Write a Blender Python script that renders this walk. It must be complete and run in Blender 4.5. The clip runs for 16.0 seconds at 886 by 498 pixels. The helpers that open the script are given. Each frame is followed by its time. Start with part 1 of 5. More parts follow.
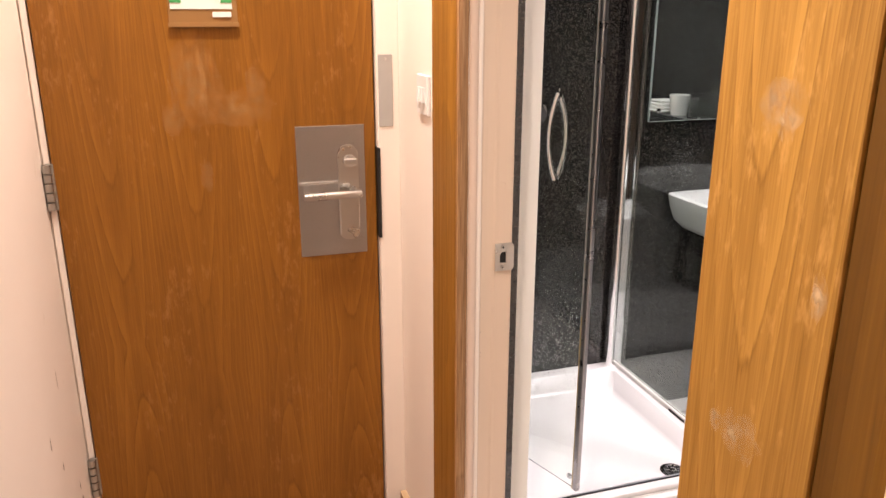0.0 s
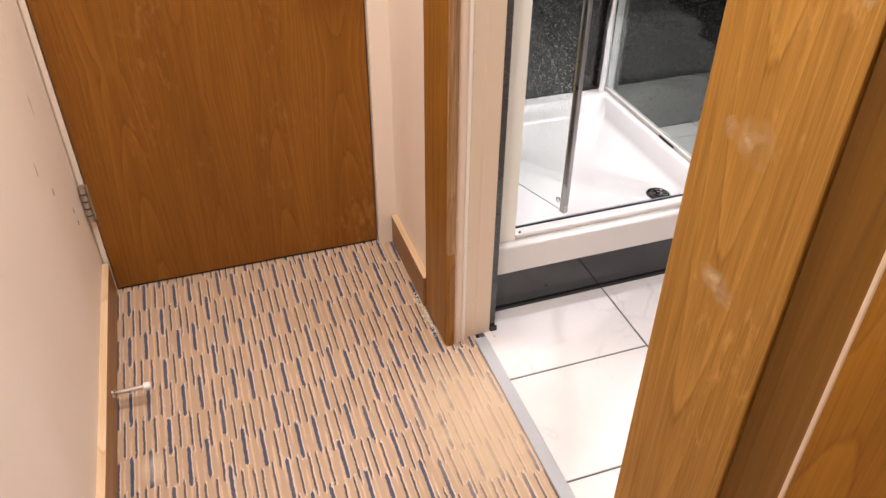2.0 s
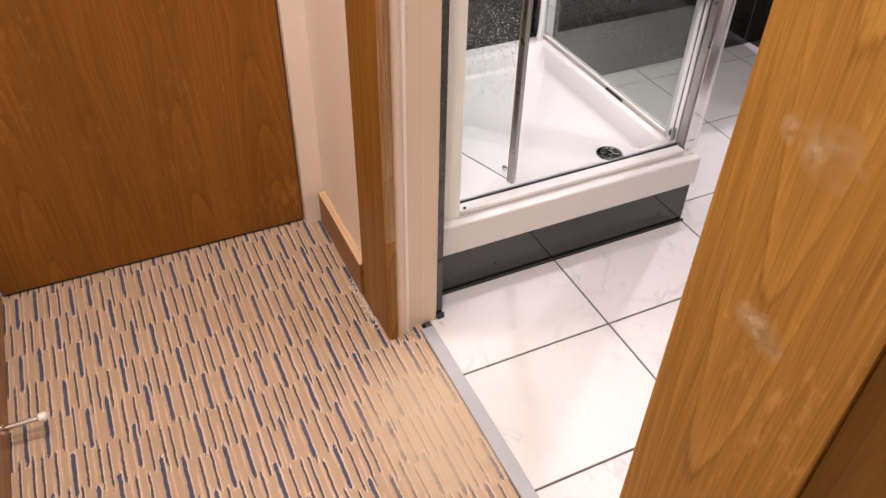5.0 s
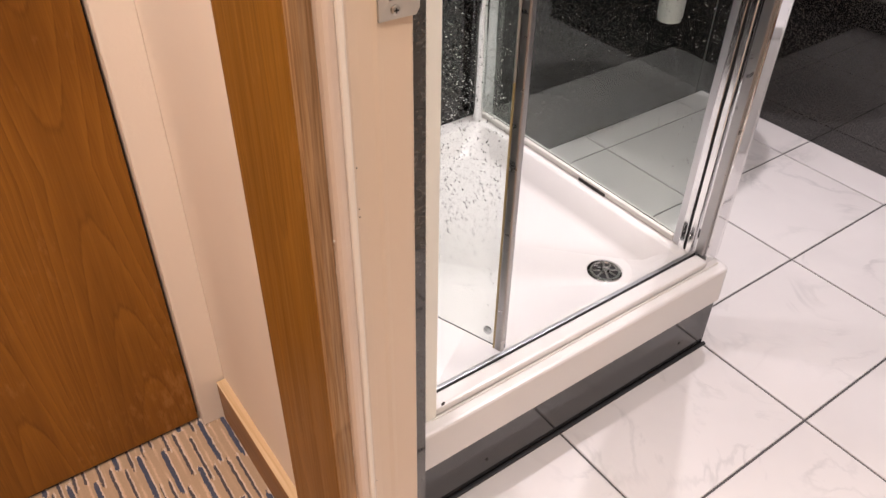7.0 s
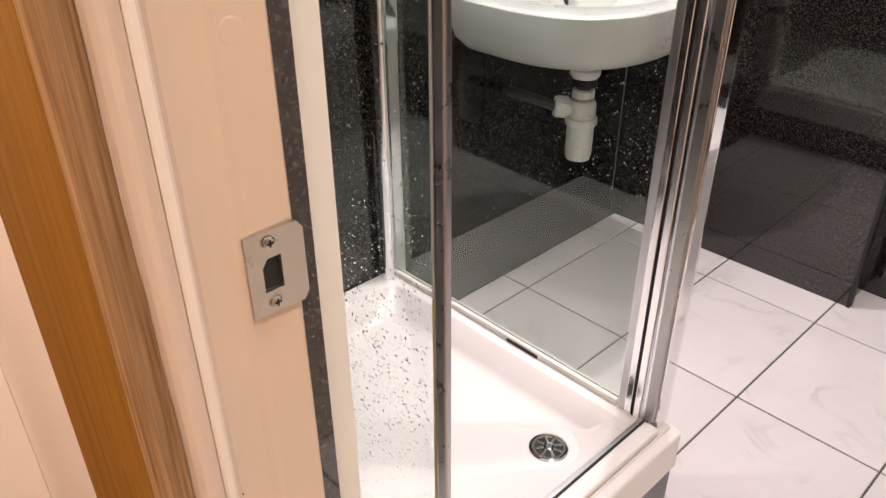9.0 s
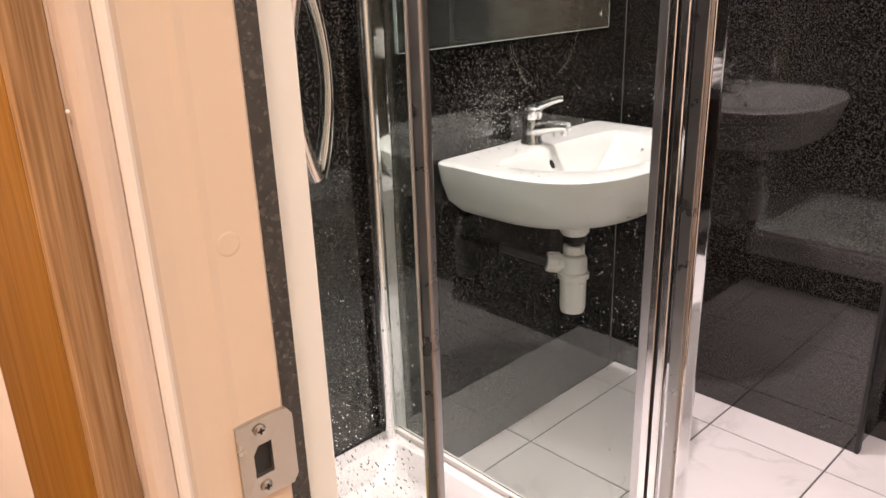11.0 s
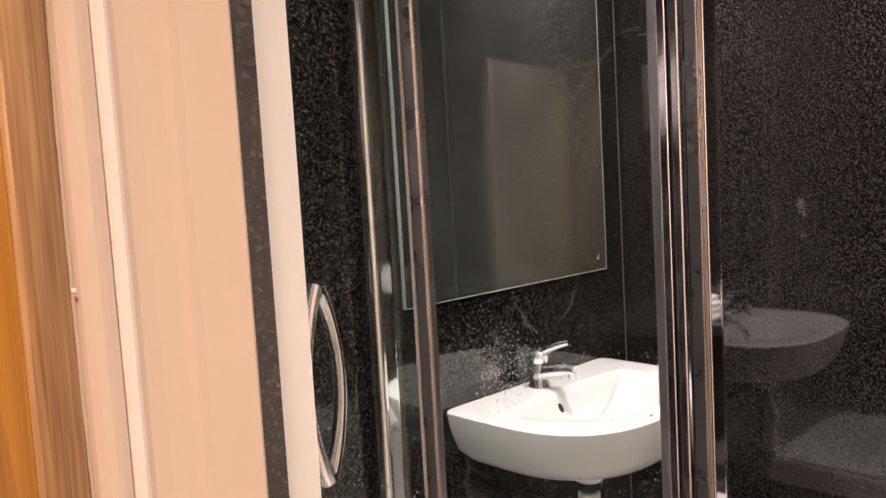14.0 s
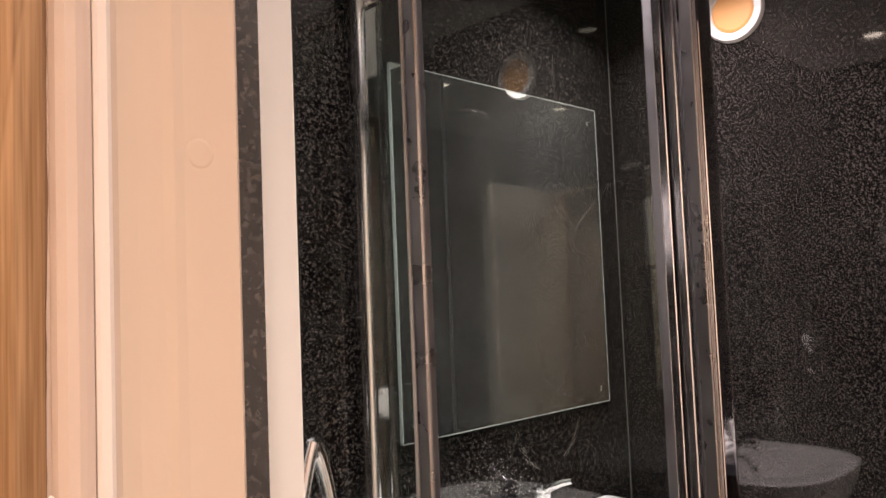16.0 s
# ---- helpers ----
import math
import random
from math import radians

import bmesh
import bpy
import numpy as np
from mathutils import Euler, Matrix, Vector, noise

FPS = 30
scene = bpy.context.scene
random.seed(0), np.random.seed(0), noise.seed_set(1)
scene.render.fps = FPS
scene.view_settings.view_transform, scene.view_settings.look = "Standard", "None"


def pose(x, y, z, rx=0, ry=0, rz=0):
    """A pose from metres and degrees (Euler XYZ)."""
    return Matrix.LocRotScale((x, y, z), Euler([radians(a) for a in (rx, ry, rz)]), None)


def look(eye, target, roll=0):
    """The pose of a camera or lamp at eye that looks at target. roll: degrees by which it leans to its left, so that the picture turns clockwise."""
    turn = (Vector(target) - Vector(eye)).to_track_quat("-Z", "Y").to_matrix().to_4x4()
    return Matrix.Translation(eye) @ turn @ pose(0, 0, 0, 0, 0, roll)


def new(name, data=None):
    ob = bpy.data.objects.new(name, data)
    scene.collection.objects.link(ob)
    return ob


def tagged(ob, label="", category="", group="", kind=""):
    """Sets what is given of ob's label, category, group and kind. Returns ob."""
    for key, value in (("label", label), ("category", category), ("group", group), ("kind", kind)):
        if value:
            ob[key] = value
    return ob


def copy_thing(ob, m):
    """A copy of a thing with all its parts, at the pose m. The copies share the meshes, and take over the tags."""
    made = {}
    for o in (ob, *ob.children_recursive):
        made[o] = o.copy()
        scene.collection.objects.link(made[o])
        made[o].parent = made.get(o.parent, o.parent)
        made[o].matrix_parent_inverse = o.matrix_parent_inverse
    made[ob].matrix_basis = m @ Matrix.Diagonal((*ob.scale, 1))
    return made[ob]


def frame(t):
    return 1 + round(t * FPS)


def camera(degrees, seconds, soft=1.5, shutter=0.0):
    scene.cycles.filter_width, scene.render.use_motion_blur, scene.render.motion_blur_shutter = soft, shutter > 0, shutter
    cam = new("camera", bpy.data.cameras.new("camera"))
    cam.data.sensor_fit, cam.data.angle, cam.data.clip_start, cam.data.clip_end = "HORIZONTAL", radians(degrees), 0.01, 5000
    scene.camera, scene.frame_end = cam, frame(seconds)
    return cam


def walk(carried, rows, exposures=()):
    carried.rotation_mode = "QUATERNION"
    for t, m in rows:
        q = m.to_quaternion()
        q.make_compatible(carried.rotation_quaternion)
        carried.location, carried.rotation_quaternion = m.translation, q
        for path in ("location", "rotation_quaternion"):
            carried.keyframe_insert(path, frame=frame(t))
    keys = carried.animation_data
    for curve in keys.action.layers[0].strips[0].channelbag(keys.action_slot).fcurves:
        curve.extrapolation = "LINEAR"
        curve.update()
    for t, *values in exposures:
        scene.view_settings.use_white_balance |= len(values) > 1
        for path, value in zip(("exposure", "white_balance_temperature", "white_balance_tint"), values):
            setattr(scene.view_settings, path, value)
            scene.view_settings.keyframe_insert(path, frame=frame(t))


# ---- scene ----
cam = camera(59.9, 16.0)
PATH = [
    (0, (0.02, -0.041, 1.466), (0.597, 1.781, 0.874), 0.0),
    (0.5, (0.022, -0.029, 1.441), (0.596, 1.73, 0.68), -0.1),
    (1, (0.025, -0.02, 1.434), (0.582, 1.661, 0.504), -0.0),
    (1.5, (0.03, -0.014, 1.418), (0.564, 1.585, 0.343), -0.1),
    (2, (0.014, -0.001, 1.417), (0.536, 1.515, 0.221), 0.4),
    (2.5, (0.019, -0.002, 1.411), (0.524, 1.457, 0.139), 0.5),
    (3, (0.024, -0.004, 1.404), (0.515, 1.415, 0.083), 0.7),
    (5.5, (0.122, 0.326, 1.312), (0.833, 1.669, 0.012), 1.25),
    (6, (0.208, 0.444, 1.264), (0.968, 1.789, -0.005), 0.66),
    (6.5, (0.23, 0.643, 1.237), (1.064, 1.948, -0.029), 1.1),
    (7, (0.263, 0.849, 1.197), (1.187, 2.115, -0.045), 1.1),
    (7.5, (0.338, 0.945, 1.18), (1.341, 2.181, -0.031), 0.7),
    (8, (0.382, 0.982, 1.187), (1.459, 2.202, 0.025), 0.3),
    (8.5, (0.396, 1.02, 1.22), (1.531, 2.245, 0.12), 0.0),
    (9, (0.404, 1.027, 1.231), (1.586, 2.27, 0.202), -0.3),
    (11.5, (0.396, 0.991, 1.292), (1.704, 2.379, 0.69), -2.4),
    (12, (0.393, 0.995, 1.311), (1.722, 2.398, 0.795), -2.8),
    (12.5, (0.4, 1.001, 1.329), (1.746, 2.415, 0.895), -2.8),
    (13, (0.399, 1.002, 1.345), (1.758, 2.428, 0.996), -2.8),
    (13.5, (0.402, 1.002, 1.362), (1.769, 2.437, 1.099), -3.0),
    (14, (0.4, 0.996, 1.375), (1.775, 2.439, 1.204), -3.3),
    (14.5, (0.415, 1.02, 1.381), (1.799, 2.46, 1.279), -2.9),
    (15, (0.41, 1.014, 1.39), (1.799, 2.453, 1.361), -2.7),
    (15.5, (0.4085, 1.0175, 1.408), (1.801, 2.452, 1.448), -2.5),
    (16, (0.412, 1.018, 1.416), (1.804, 2.448, 1.536), -2.3),
]
walk(cam, [(t, look(eye, target, roll)) for t, eye, target, roll in PATH],
     exposures=[(0, 0.16, 6400, 15), (1.5, 0.08, 6150, 9), (3.0, 0.02, 6050, 9), (5.5, -0.13, 6300, 14), (7.0, -0.07, 6400, 13), (9.0, 0.03, 6600, 14), (11.5, 0.26, 6800, 18), (14.0, 0.25, 6800, 20), (16.0, 0.24, 6650, 20)])

# ---------------------------------------------------------------- light
world = bpy.data.worlds.new("world")
scene.world = world
world.use_nodes = True
world.node_tree.nodes["Background"].inputs[0].default_value = (0.9, 0.75, 0.6, 1)
world.node_tree.nodes["Background"].inputs[1].default_value = 0.02


def downlight(name, x, y, z, power, colour, radius=0.045, spread=150):
    data = bpy.data.lights.new(name, "AREA")
    data.shape, data.size, data.energy, data.color = "DISK", radius * 2, power, colour
    data.spread = radians(spread)
    ob = new(name, data)
    ob.matrix_world = pose(x, y, z)
    return ob


WARM, COOL = (1.0, 0.875, 0.755), (1.0, 0.91, 0.93)
CEIL = 2.38
CORRIDOR_LIGHTS = [(0.12, 1.53, 15.5), (0.13, 0.62, 10.5)]
CORRIDOR_SPREAD = [158, 112]
BATH_LIGHTS = [(1.05, 1.93, 3.9), (2.02, 1.93, 10.5), (1.12, 1.07, 4.0), (1.96, 1.05, 7.6)]
BATH_SPREAD = [112, 126, 150, 118]
for (lx, ly, lp), cone in zip(CORRIDOR_LIGHTS, CORRIDOR_SPREAD):
    downlight("corridor_lamp", lx, ly, CEIL - 0.02, lp, WARM, 0.06, cone)
for (lx, ly, lp), cone in zip(BATH_LIGHTS, BATH_SPREAD):
    downlight("bathroom_lamp", lx, ly, CEIL - 0.02, lp, COOL, 0.024, cone)


# ---------------------------------------------------------------- materials
def material(name, rough=0.5, metal=0.0, colour=(0.5, 0.5, 0.5)):
    m = bpy.data.materials.new(name)
    m.use_nodes = True
    b = m.node_tree.nodes["Principled BSDF"]
    b.inputs["Base Color"].default_value = (*colour, 1)
    b.inputs["Roughness"].default_value = rough
    b.inputs["Metallic"].default_value = metal
    return m, m.node_tree.nodes, m.node_tree.links, b


def coords(nodes, links, scale=(1, 1, 1), kind="Object", rot=(0, 0, 0)):
    tc, mp = nodes.new("ShaderNodeTexCoord"), nodes.new("ShaderNodeMapping")
    mp.inputs["Scale"].default_value = scale
    mp.inputs["Rotation"].default_value = rot
    links.new(tc.outputs[kind], mp.inputs["Vector"])
    return mp.outputs["Vector"]


def noise_tex(nodes, links, vec, scale, detail=4, rough=0.55, distort=0.0):
    n = nodes.new("ShaderNodeTexNoise")
    n.inputs["Scale"].default_value, n.inputs["Detail"].default_value = scale, detail
    n.inputs["Roughness"].default_value, n.inputs["Distortion"].default_value = rough, distort
    links.new(vec, n.inputs["Vector"])
    return n.outputs["Fac"]


def ramp(nodes, links, fac, stops, interp="LINEAR"):
    r = nodes.new("ShaderNodeValToRGB")
    r.color_ramp.interpolation = interp
    while len(r.color_ramp.elements) < len(stops):
        r.color_ramp.elements.new(0.5)
    for e, (p, c) in zip(r.color_ramp.elements, stops):
        e.position, e.color = p, (*c, 1) if len(c) == 3 else c
    links.new(fac, r.inputs["Fac"])
    return r.outputs["Color"]


def mix(nodes, links, fac, a, b, mode="MIX"):
    m = nodes.new("ShaderNodeMix")
    m.data_type, m.blend_type = "RGBA", mode
    for sock, v in ((m.inputs["Factor"], fac), (m.inputs["A"], a), (m.inputs["B"], b)):
        if isinstance(v, (int, float)):
            sock.default_value = v
        elif isinstance(v, tuple):
            sock.default_value = (*v, 1)
        else:
            links.new(v, sock)
    return m.outputs["Result"]


def math_node(nodes, links, op, a, b=0.0):
    m = nodes.new("ShaderNodeMath")
    m.operation = op
    for sock, v in zip(m.inputs, (a, b)):
        if isinstance(v, (int, float)):
            sock.default_value = v
        else:
            links.new(v, sock)
    return m.outputs[0]


def bump(nodes, links, bsdf, height, strength=0.2, distance=0.002):
    b = nodes.new("ShaderNodeBump")
    b.inputs["Strength"].default_value, b.inputs["Distance"].default_value = strength, distance
    links.new(height, b.inputs["Height"])
    links.new(b.outputs["Normal"], bsdf.inputs["Normal"])


def wood(name, dark, light, rough=0.38, along="z", figure=1.0, wear=0.0, grain=0.35, leaves=None, streaks=0.55):
    """Veneer: fine pores, long streaks and tall flame figure along one axis.

    leaves: (axis across, width of a veneer leaf, centre of one leaf, height of the figure's waist)."""
    m, nodes, links, b = material(name, rough)

    def stretched(k):
        return coords(nodes, links, {"z": (1, 1, k), "y": (1, k, 1), "x": (k, 1, 1)}[along])
    pores = noise_tex(nodes, links, stretched(0.025), 420, 2, 0.6)
    streak = noise_tex(nodes, links, stretched(0.02), 75, 4, 0.65)
    broad = noise_tex(nodes, links, stretched(0.12), 9, 2, 0.5)
    field = noise_tex(nodes, links, stretched(0.15), 6.5, 1, 0.3)
    rings = math_node(nodes, links, "FRACT", math_node(nodes, links, "ADD", math_node(nodes, links, "MULTIPLY", field, 11.0), math_node(nodes, links, "MULTIPLY", streak, 0.25)))
    if leaves:
        axis, width, centre, waist = leaves
        sep = nodes.new("ShaderNodeSeparateXYZ")
        tc = nodes.new("ShaderNodeTexCoord")
        links.new(tc.outputs["Object"], sep.inputs[0])
        across = math_node(nodes, links, "ADD", math_node(nodes, links, "MULTIPLY", math_node(nodes, links, "SUBTRACT", sep.outputs["XYZ".index(axis)], centre), 1 / width), 20.5)
        own = nodes.new("ShaderNodeTexWhiteNoise")
        own.noise_dimensions = "1D"
        links.new(math_node(nodes, links, "FLOOR", across), own.inputs["W"])
        u = math_node(nodes, links, "MULTIPLY", math_node(nodes, links, "SUBTRACT", math_node(nodes, links, "FRACT", across), 0.5), width)
        u = math_node(nodes, links, "ADD", u, math_node(nodes, links, "MULTIPLY", math_node(nodes, links, "SUBTRACT", field, 0.5), 0.05))
        h = math_node(nodes, links, "SUBTRACT", sep.outputs["Z"], math_node(nodes, links, "ADD", math_node(nodes, links, "MULTIPLY", own.outputs["Value"], 0.12), waist - 0.06))
        cone = math_node(nodes, links, "SUBTRACT", math_node(nodes, links, "MULTIPLY", math_node(nodes, links, "MULTIPLY", u, u), 620.0), math_node(nodes, links, "MULTIPLY", math_node(nodes, links, "ABSOLUTE", h), 4.2))
        cone = math_node(nodes, links, "ADD", cone, math_node(nodes, links, "MULTIPLY", field, 3.0))
        rings = math_node(nodes, links, "FRACT", math_node(nodes, links, "ADD", cone, math_node(nodes, links, "MULTIPLY", streak, 0.35)))
    flame = ramp(nodes, links, rings, [(0.0, (0.45,) * 3), (0.5, (0.55,) * 3), (0.88, (0.85,) * 3), (0.94, (0.15,) * 3), (1.0, (0.45,) * 3)])
    zone = ramp(nodes, links, broad, [(0.38, (0.25 if leaves else 0,) * 3), (0.60, (1, 1, 1))])
    flame = math_node(nodes, links, "MULTIPLY", math_node(nodes, links, "SUBTRACT", flame, 0.5), math_node(nodes, links, "MULTIPLY", zone, 0.6 * figure))
    fac = math_node(nodes, links, "ADD", math_node(nodes, links, "MULTIPLY", streak, streaks), math_node(nodes, links, "MULTIPLY", broad, 0.38))
    fac = math_node(nodes, links, "ADD", fac, (0.55 - streaks) * 0.5)
    fac = math_node(nodes, links, "ADD", fac, flame)
    fac = math_node(nodes, links, "ADD", fac, math_node(nodes, links, "MULTIPLY", math_node(nodes, links, "SUBTRACT", pores, 0.5), grain))
    colour = ramp(nodes, links, fac, [(0.25, dark), (0.68, light)])
    if wear > 0:
        patch = noise_tex(nodes, links, coords(nodes, links, (1, 1, 0.6)), 4.5, 4, 0.6)
        fine_patch = noise_tex(nodes, links, stretched(0.3), 70, 3, 0.7)
        w = math_node(nodes, links, "MULTIPLY", patch, fine_patch)
        worn = ramp(nodes, links, w, [(0.30, (0, 0, 0)), (0.44, (wear,) * 3)])
        colour = mix(nodes, links, worn, colour, tuple(min(1, c * 1.35 + 0.05) for c in light))
    b.inputs["Specular IOR Level"].default_value = 0.3
    links.new(colour, b.inputs["Base Color"])
    links.new(ramp(nodes, links, streak, [(0.3, (rough + 0.08,) * 3), (0.7, (rough - 0.05,) * 3)]), b.inputs["Roughness"])
    bump(nodes, links, b, pores, 0.12, 0.0005)
    return m


def painted(name, colour, rough=0.5, dirt=(0.5, 0.38, 0.25), amount=0.25, grain=160, relief=0.25):
    m, nodes, links, b = material(name, rough)
    v = coords(nodes, links)
    big = noise_tex(nodes, links, v, 3.0, 4, 0.6)
    spots = noise_tex(nodes, links, coords(nodes, links, (1, 1, 0.5)), 26, 4, 0.65)
    c = mix(nodes, links, ramp(nodes, links, big, [(0.35, (0, 0, 0)), (0.8, (amount,) * 3)]), colour, tuple(x * 0.86 for x in colour))
    c = mix(nodes, links, ramp(nodes, links, spots, [(0.68, (0, 0, 0)), (0.80, (amount,) * 3)]), c, dirt)
    links.new(c, b.inputs["Base Color"])
    bump(nodes, links, b, noise_tex(nodes, links, v, grain, 3), relief, 0.0012)
    return m


def metal(name, colour, rough, brushed=0.0):
    m, nodes, links, b = material(name, rough, 1.0, colour)
    v = coords(nodes, links, (1, 1, 30) if brushed else (1, 1, 1))
    n = noise_tex(nodes, links, v, 90 if brushed else 24, 4)
    links.new(ramp(nodes, links, n, [(0.3, (max(rough - 0.04, 0.01),) * 3), (0.75, (rough + 0.10 + brushed,) * 3)]), b.inputs["Roughness"])
    return m


def plain(name, colour, rough=0.4, spec=0.5, vary=0.1):
    m, nodes, links, b = material(name, rough, 0.0, colour)
    b.inputs["Specular IOR Level"].default_value = spec
    n = noise_tex(nodes, links, coords(nodes, links), 18, 5, 0.6)
    links.new(mix(nodes, links, ramp(nodes, links, n, [(0.35, (0, 0, 0)), (0.75, (vary * 3,) * 3)]), colour, tuple(c * (1 - 1.5 * vary) for c in colour)), b.inputs["Base Color"])
    return m


def speckled_panel():
    """High-gloss black wall panel with pale mineral flecks of two sizes."""
    m, nodes, links, b = material("black_panel", 0.05)
    b.inputs["IOR"].default_value = 1.72
    v = coords(nodes, links)
    fleck = noise_tex(nodes, links, v, 235, 2, 0.6)
    chip = noise_tex(nodes, links, v, 96, 2, 0.55)
    cloud = noise_tex(nodes, links, v, 6, 3)
    t = math_node(nodes, links, "ADD", fleck, math_node(nodes, links, "MULTIPLY", cloud, 0.08))
    t = math_node(nodes, links, "ADD", t, math_node(nodes, links, "MULTIPLY", math_node(nodes, links, "SUBTRACT", chip, 0.5), 0.18))
    links.new(ramp(nodes, links, t, [(0.46, (0.0055, 0.0050, 0.0046)), (0.58, (0.0200, 0.0180, 0.0160)), (0.72, (0.058, 0.051, 0.045))]), b.inputs["Base Color"])
    links.new(ramp(nodes, links, fleck, [(0.3, (0.03,) * 3), (0.7, (0.06,) * 3)]), b.inputs["Roughness"])
    bump(nodes, links, b, fleck, 0.015, 0.0003)
    return m


def marble_tile():
    m, nodes, links, b = material("marble_tile", 0.36)
    info = nodes.new("ShaderNodeObjectInfo")
    tc, mp = nodes.new("ShaderNodeTexCoord"), nodes.new("ShaderNodeMapping")
    shift = nodes.new("ShaderNodeCombineXYZ")
    for k, f in enumerate((37.0, 53.0, 11.0)):
        links.new(math_node(nodes, links, "MULTIPLY", info.outputs["Random"], f), shift.inputs[k])
    links.new(tc.outputs["Object"], mp.inputs["Vector"])
    links.new(shift.outputs[0], mp.inputs["Location"])
    v = mp.outputs["Vector"]
    warp = noise_tex(nodes, links, v, 3.2, 5, 0.6, 1.2)
    vein = math_node(nodes, links, "ABSOLUTE", math_node(nodes, links, "SUBTRACT", warp, 0.5))
    mask = noise_tex(nodes, links, v, 4.5, 2)
    veins = math_node(nodes, links, "MULTIPLY", ramp(nodes, links, vein, [(0.0, (1, 1, 1)), (0.035, (0, 0, 0))]), ramp(nodes, links, mask, [(0.45, (0, 0, 0)), (0.68, (0.42,) * 3)]))
    soft = ramp(nodes, links, noise_tex(nodes, links, v, 2.0, 4, 0.6, 0.6), [(0.3, (0.72, 0.685, 0.668)), (0.75, (0.63, 0.60, 0.585))])
    links.new(mix(nodes, links, veins, soft, (0.36, 0.35, 0.345)), b.inputs["Base Color"])
    bump(nodes, links, b, noise_tex(nodes, links, v, 30, 2), 0.02, 0.001)
    return m


def carpet_material():
    """Loop carpet of narrow broken stripes that run with the corridor."""
    m, nodes, links, b = material("striped_carpet", 0.95)
    b.inputs["Specular IOR Level"].default_value = 0.1
    sep = nodes.new("ShaderNodeSeparateXYZ")
    tc = nodes.new("ShaderNodeTexCoord")
    wob = noise_tex(nodes, links, tc.outputs["Object"], 38, 3)
    links.new(tc.outputs["Object"], sep.inputs[0])
    fray = noise_tex(nodes, links, tc.outputs["Object"], 190, 2, 0.7)
    x = math_node(nodes, links, "ADD", sep.outputs[0], math_node(nodes, links, "ADD", math_node(nodes, links, "MULTIPLY", wob, 0.005), math_node(nodes, links, "MULTIPLY", fray, 0.0052)))
    y = math_node(nodes, links, "ADD", sep.outputs[1], math_node(nodes, links, "ADD", math_node(nodes, links, "MULTIPLY", wob, 0.03), math_node(nodes, links, "MULTIPLY", fray, 0.03)))
    BEIGE, PEACH, PALE, BLUE, SLATE = (0.475, 0.338, 0.232), (0.66, 0.465, 0.335), (0.74, 0.62, 0.54), (0.052, 0.072, 0.130), (0.070, 0.065, 0.082)
    WIDE = 0.1224                     # repeat across the corridor
    LONG = 0.206                      # repeat along it

    def dashes(start, shift, marks):
        """Staggered dashes, each with a pale line on its flank: the colours and where they lie."""
        u = math_node(nodes, links, "FRACT", math_node(nodes, links, "MULTIPLY", math_node(nodes, links, "SUBTRACT", x, start), 1 / WIDE))
        col = math_node(nodes, links, "FLOOR", math_node(nodes, links, "MULTIPLY", math_node(nodes, links, "SUBTRACT", x, start - 0.008), 4 / WIDE))
        wn = nodes.new("ShaderNodeTexWhiteNoise")
        wn.noise_dimensions = "1D"
        links.new(col, wn.inputs["W"])
        v = math_node(nodes, links, "FRACT", math_node(nodes, links, "ADD", math_node(nodes, links, "MULTIPLY", y, 1 / LONG), math_node(nodes, links, "MULTIPLY", wn.outputs["Value"], 0.17)))
        v = math_node(nodes, links, "FRACT", math_node(nodes, links, "ADD", v, shift))
        tones, core, flank = [], [(0.0, (0, 0, 0))], []
        for at, width, tone in marks:
            tones.append((max(at - 0.002, 0) / WIDE, tone))
            core += [(max(at, 0.0002) / WIDE, (0, 0, 0)), ((at + 0.5 * width) / WIDE, (1, 1, 1)), ((at + width) / WIDE, (0, 0, 0))]
            flank += [((at + 0.8 * width) / WIDE, (1, 1, 1)), ((at + width + 0.0022) / WIDE, (0, 0, 0))]
        along = math_node(nodes, links, "LESS_THAN", v, 0.57)
        ends = math_node(nodes, links, "MINIMUM", v, math_node(nodes, links, "SUBTRACT", 0.57, v))
        slim = math_node(nodes, links, "SUBTRACT", 1.0, math_node(nodes, links, "MINIMUM", math_node(nodes, links, "MULTIPLY", ends, 24.0), 0.97))
        dark = math_node(nodes, links, "MULTIPLY", math_node(nodes, links, "GREATER_THAN", ramp(nodes, links, u, core), slim), along)
        pale = math_node(nodes, links, "MULTIPLY", math_node(nodes, links, "MULTIPLY", ramp(nodes, links, u, flank, "CONSTANT"), along), 0.75)
        return ramp(nodes, links, u, tones, "CONSTANT"), dark, pale

    lines = math_node(nodes, links, "FRACT", math_node(nodes, links, "MULTIPLY", x, 8.0 / WIDE))
    broken = noise_tex(nodes, links, coords(nodes, links, (1, 0.16, 1)), 62, 2, 0.5)
    c = mix(nodes, links, math_node(nodes, links, "MULTIPLY", ramp(nodes, links, lines, [(0.0, (0, 0, 0)), (0.40, (0, 0, 0)), (0.52, (1, 1, 1)), (0.66, (1, 1, 1)), (0.78, (0, 0, 0))]), ramp(nodes, links, broken, [(0.42, (0.1,) * 3), (0.55, (0.9,) * 3)])), BEIGE, PEACH)
    first = dashes(-0.163, 0.19, [(0.0, 0.0086, BLUE), (0.041, 0.0086, BLUE), (0.072, 0.0048, SLATE), (0.096, 0.0048, SLATE)])
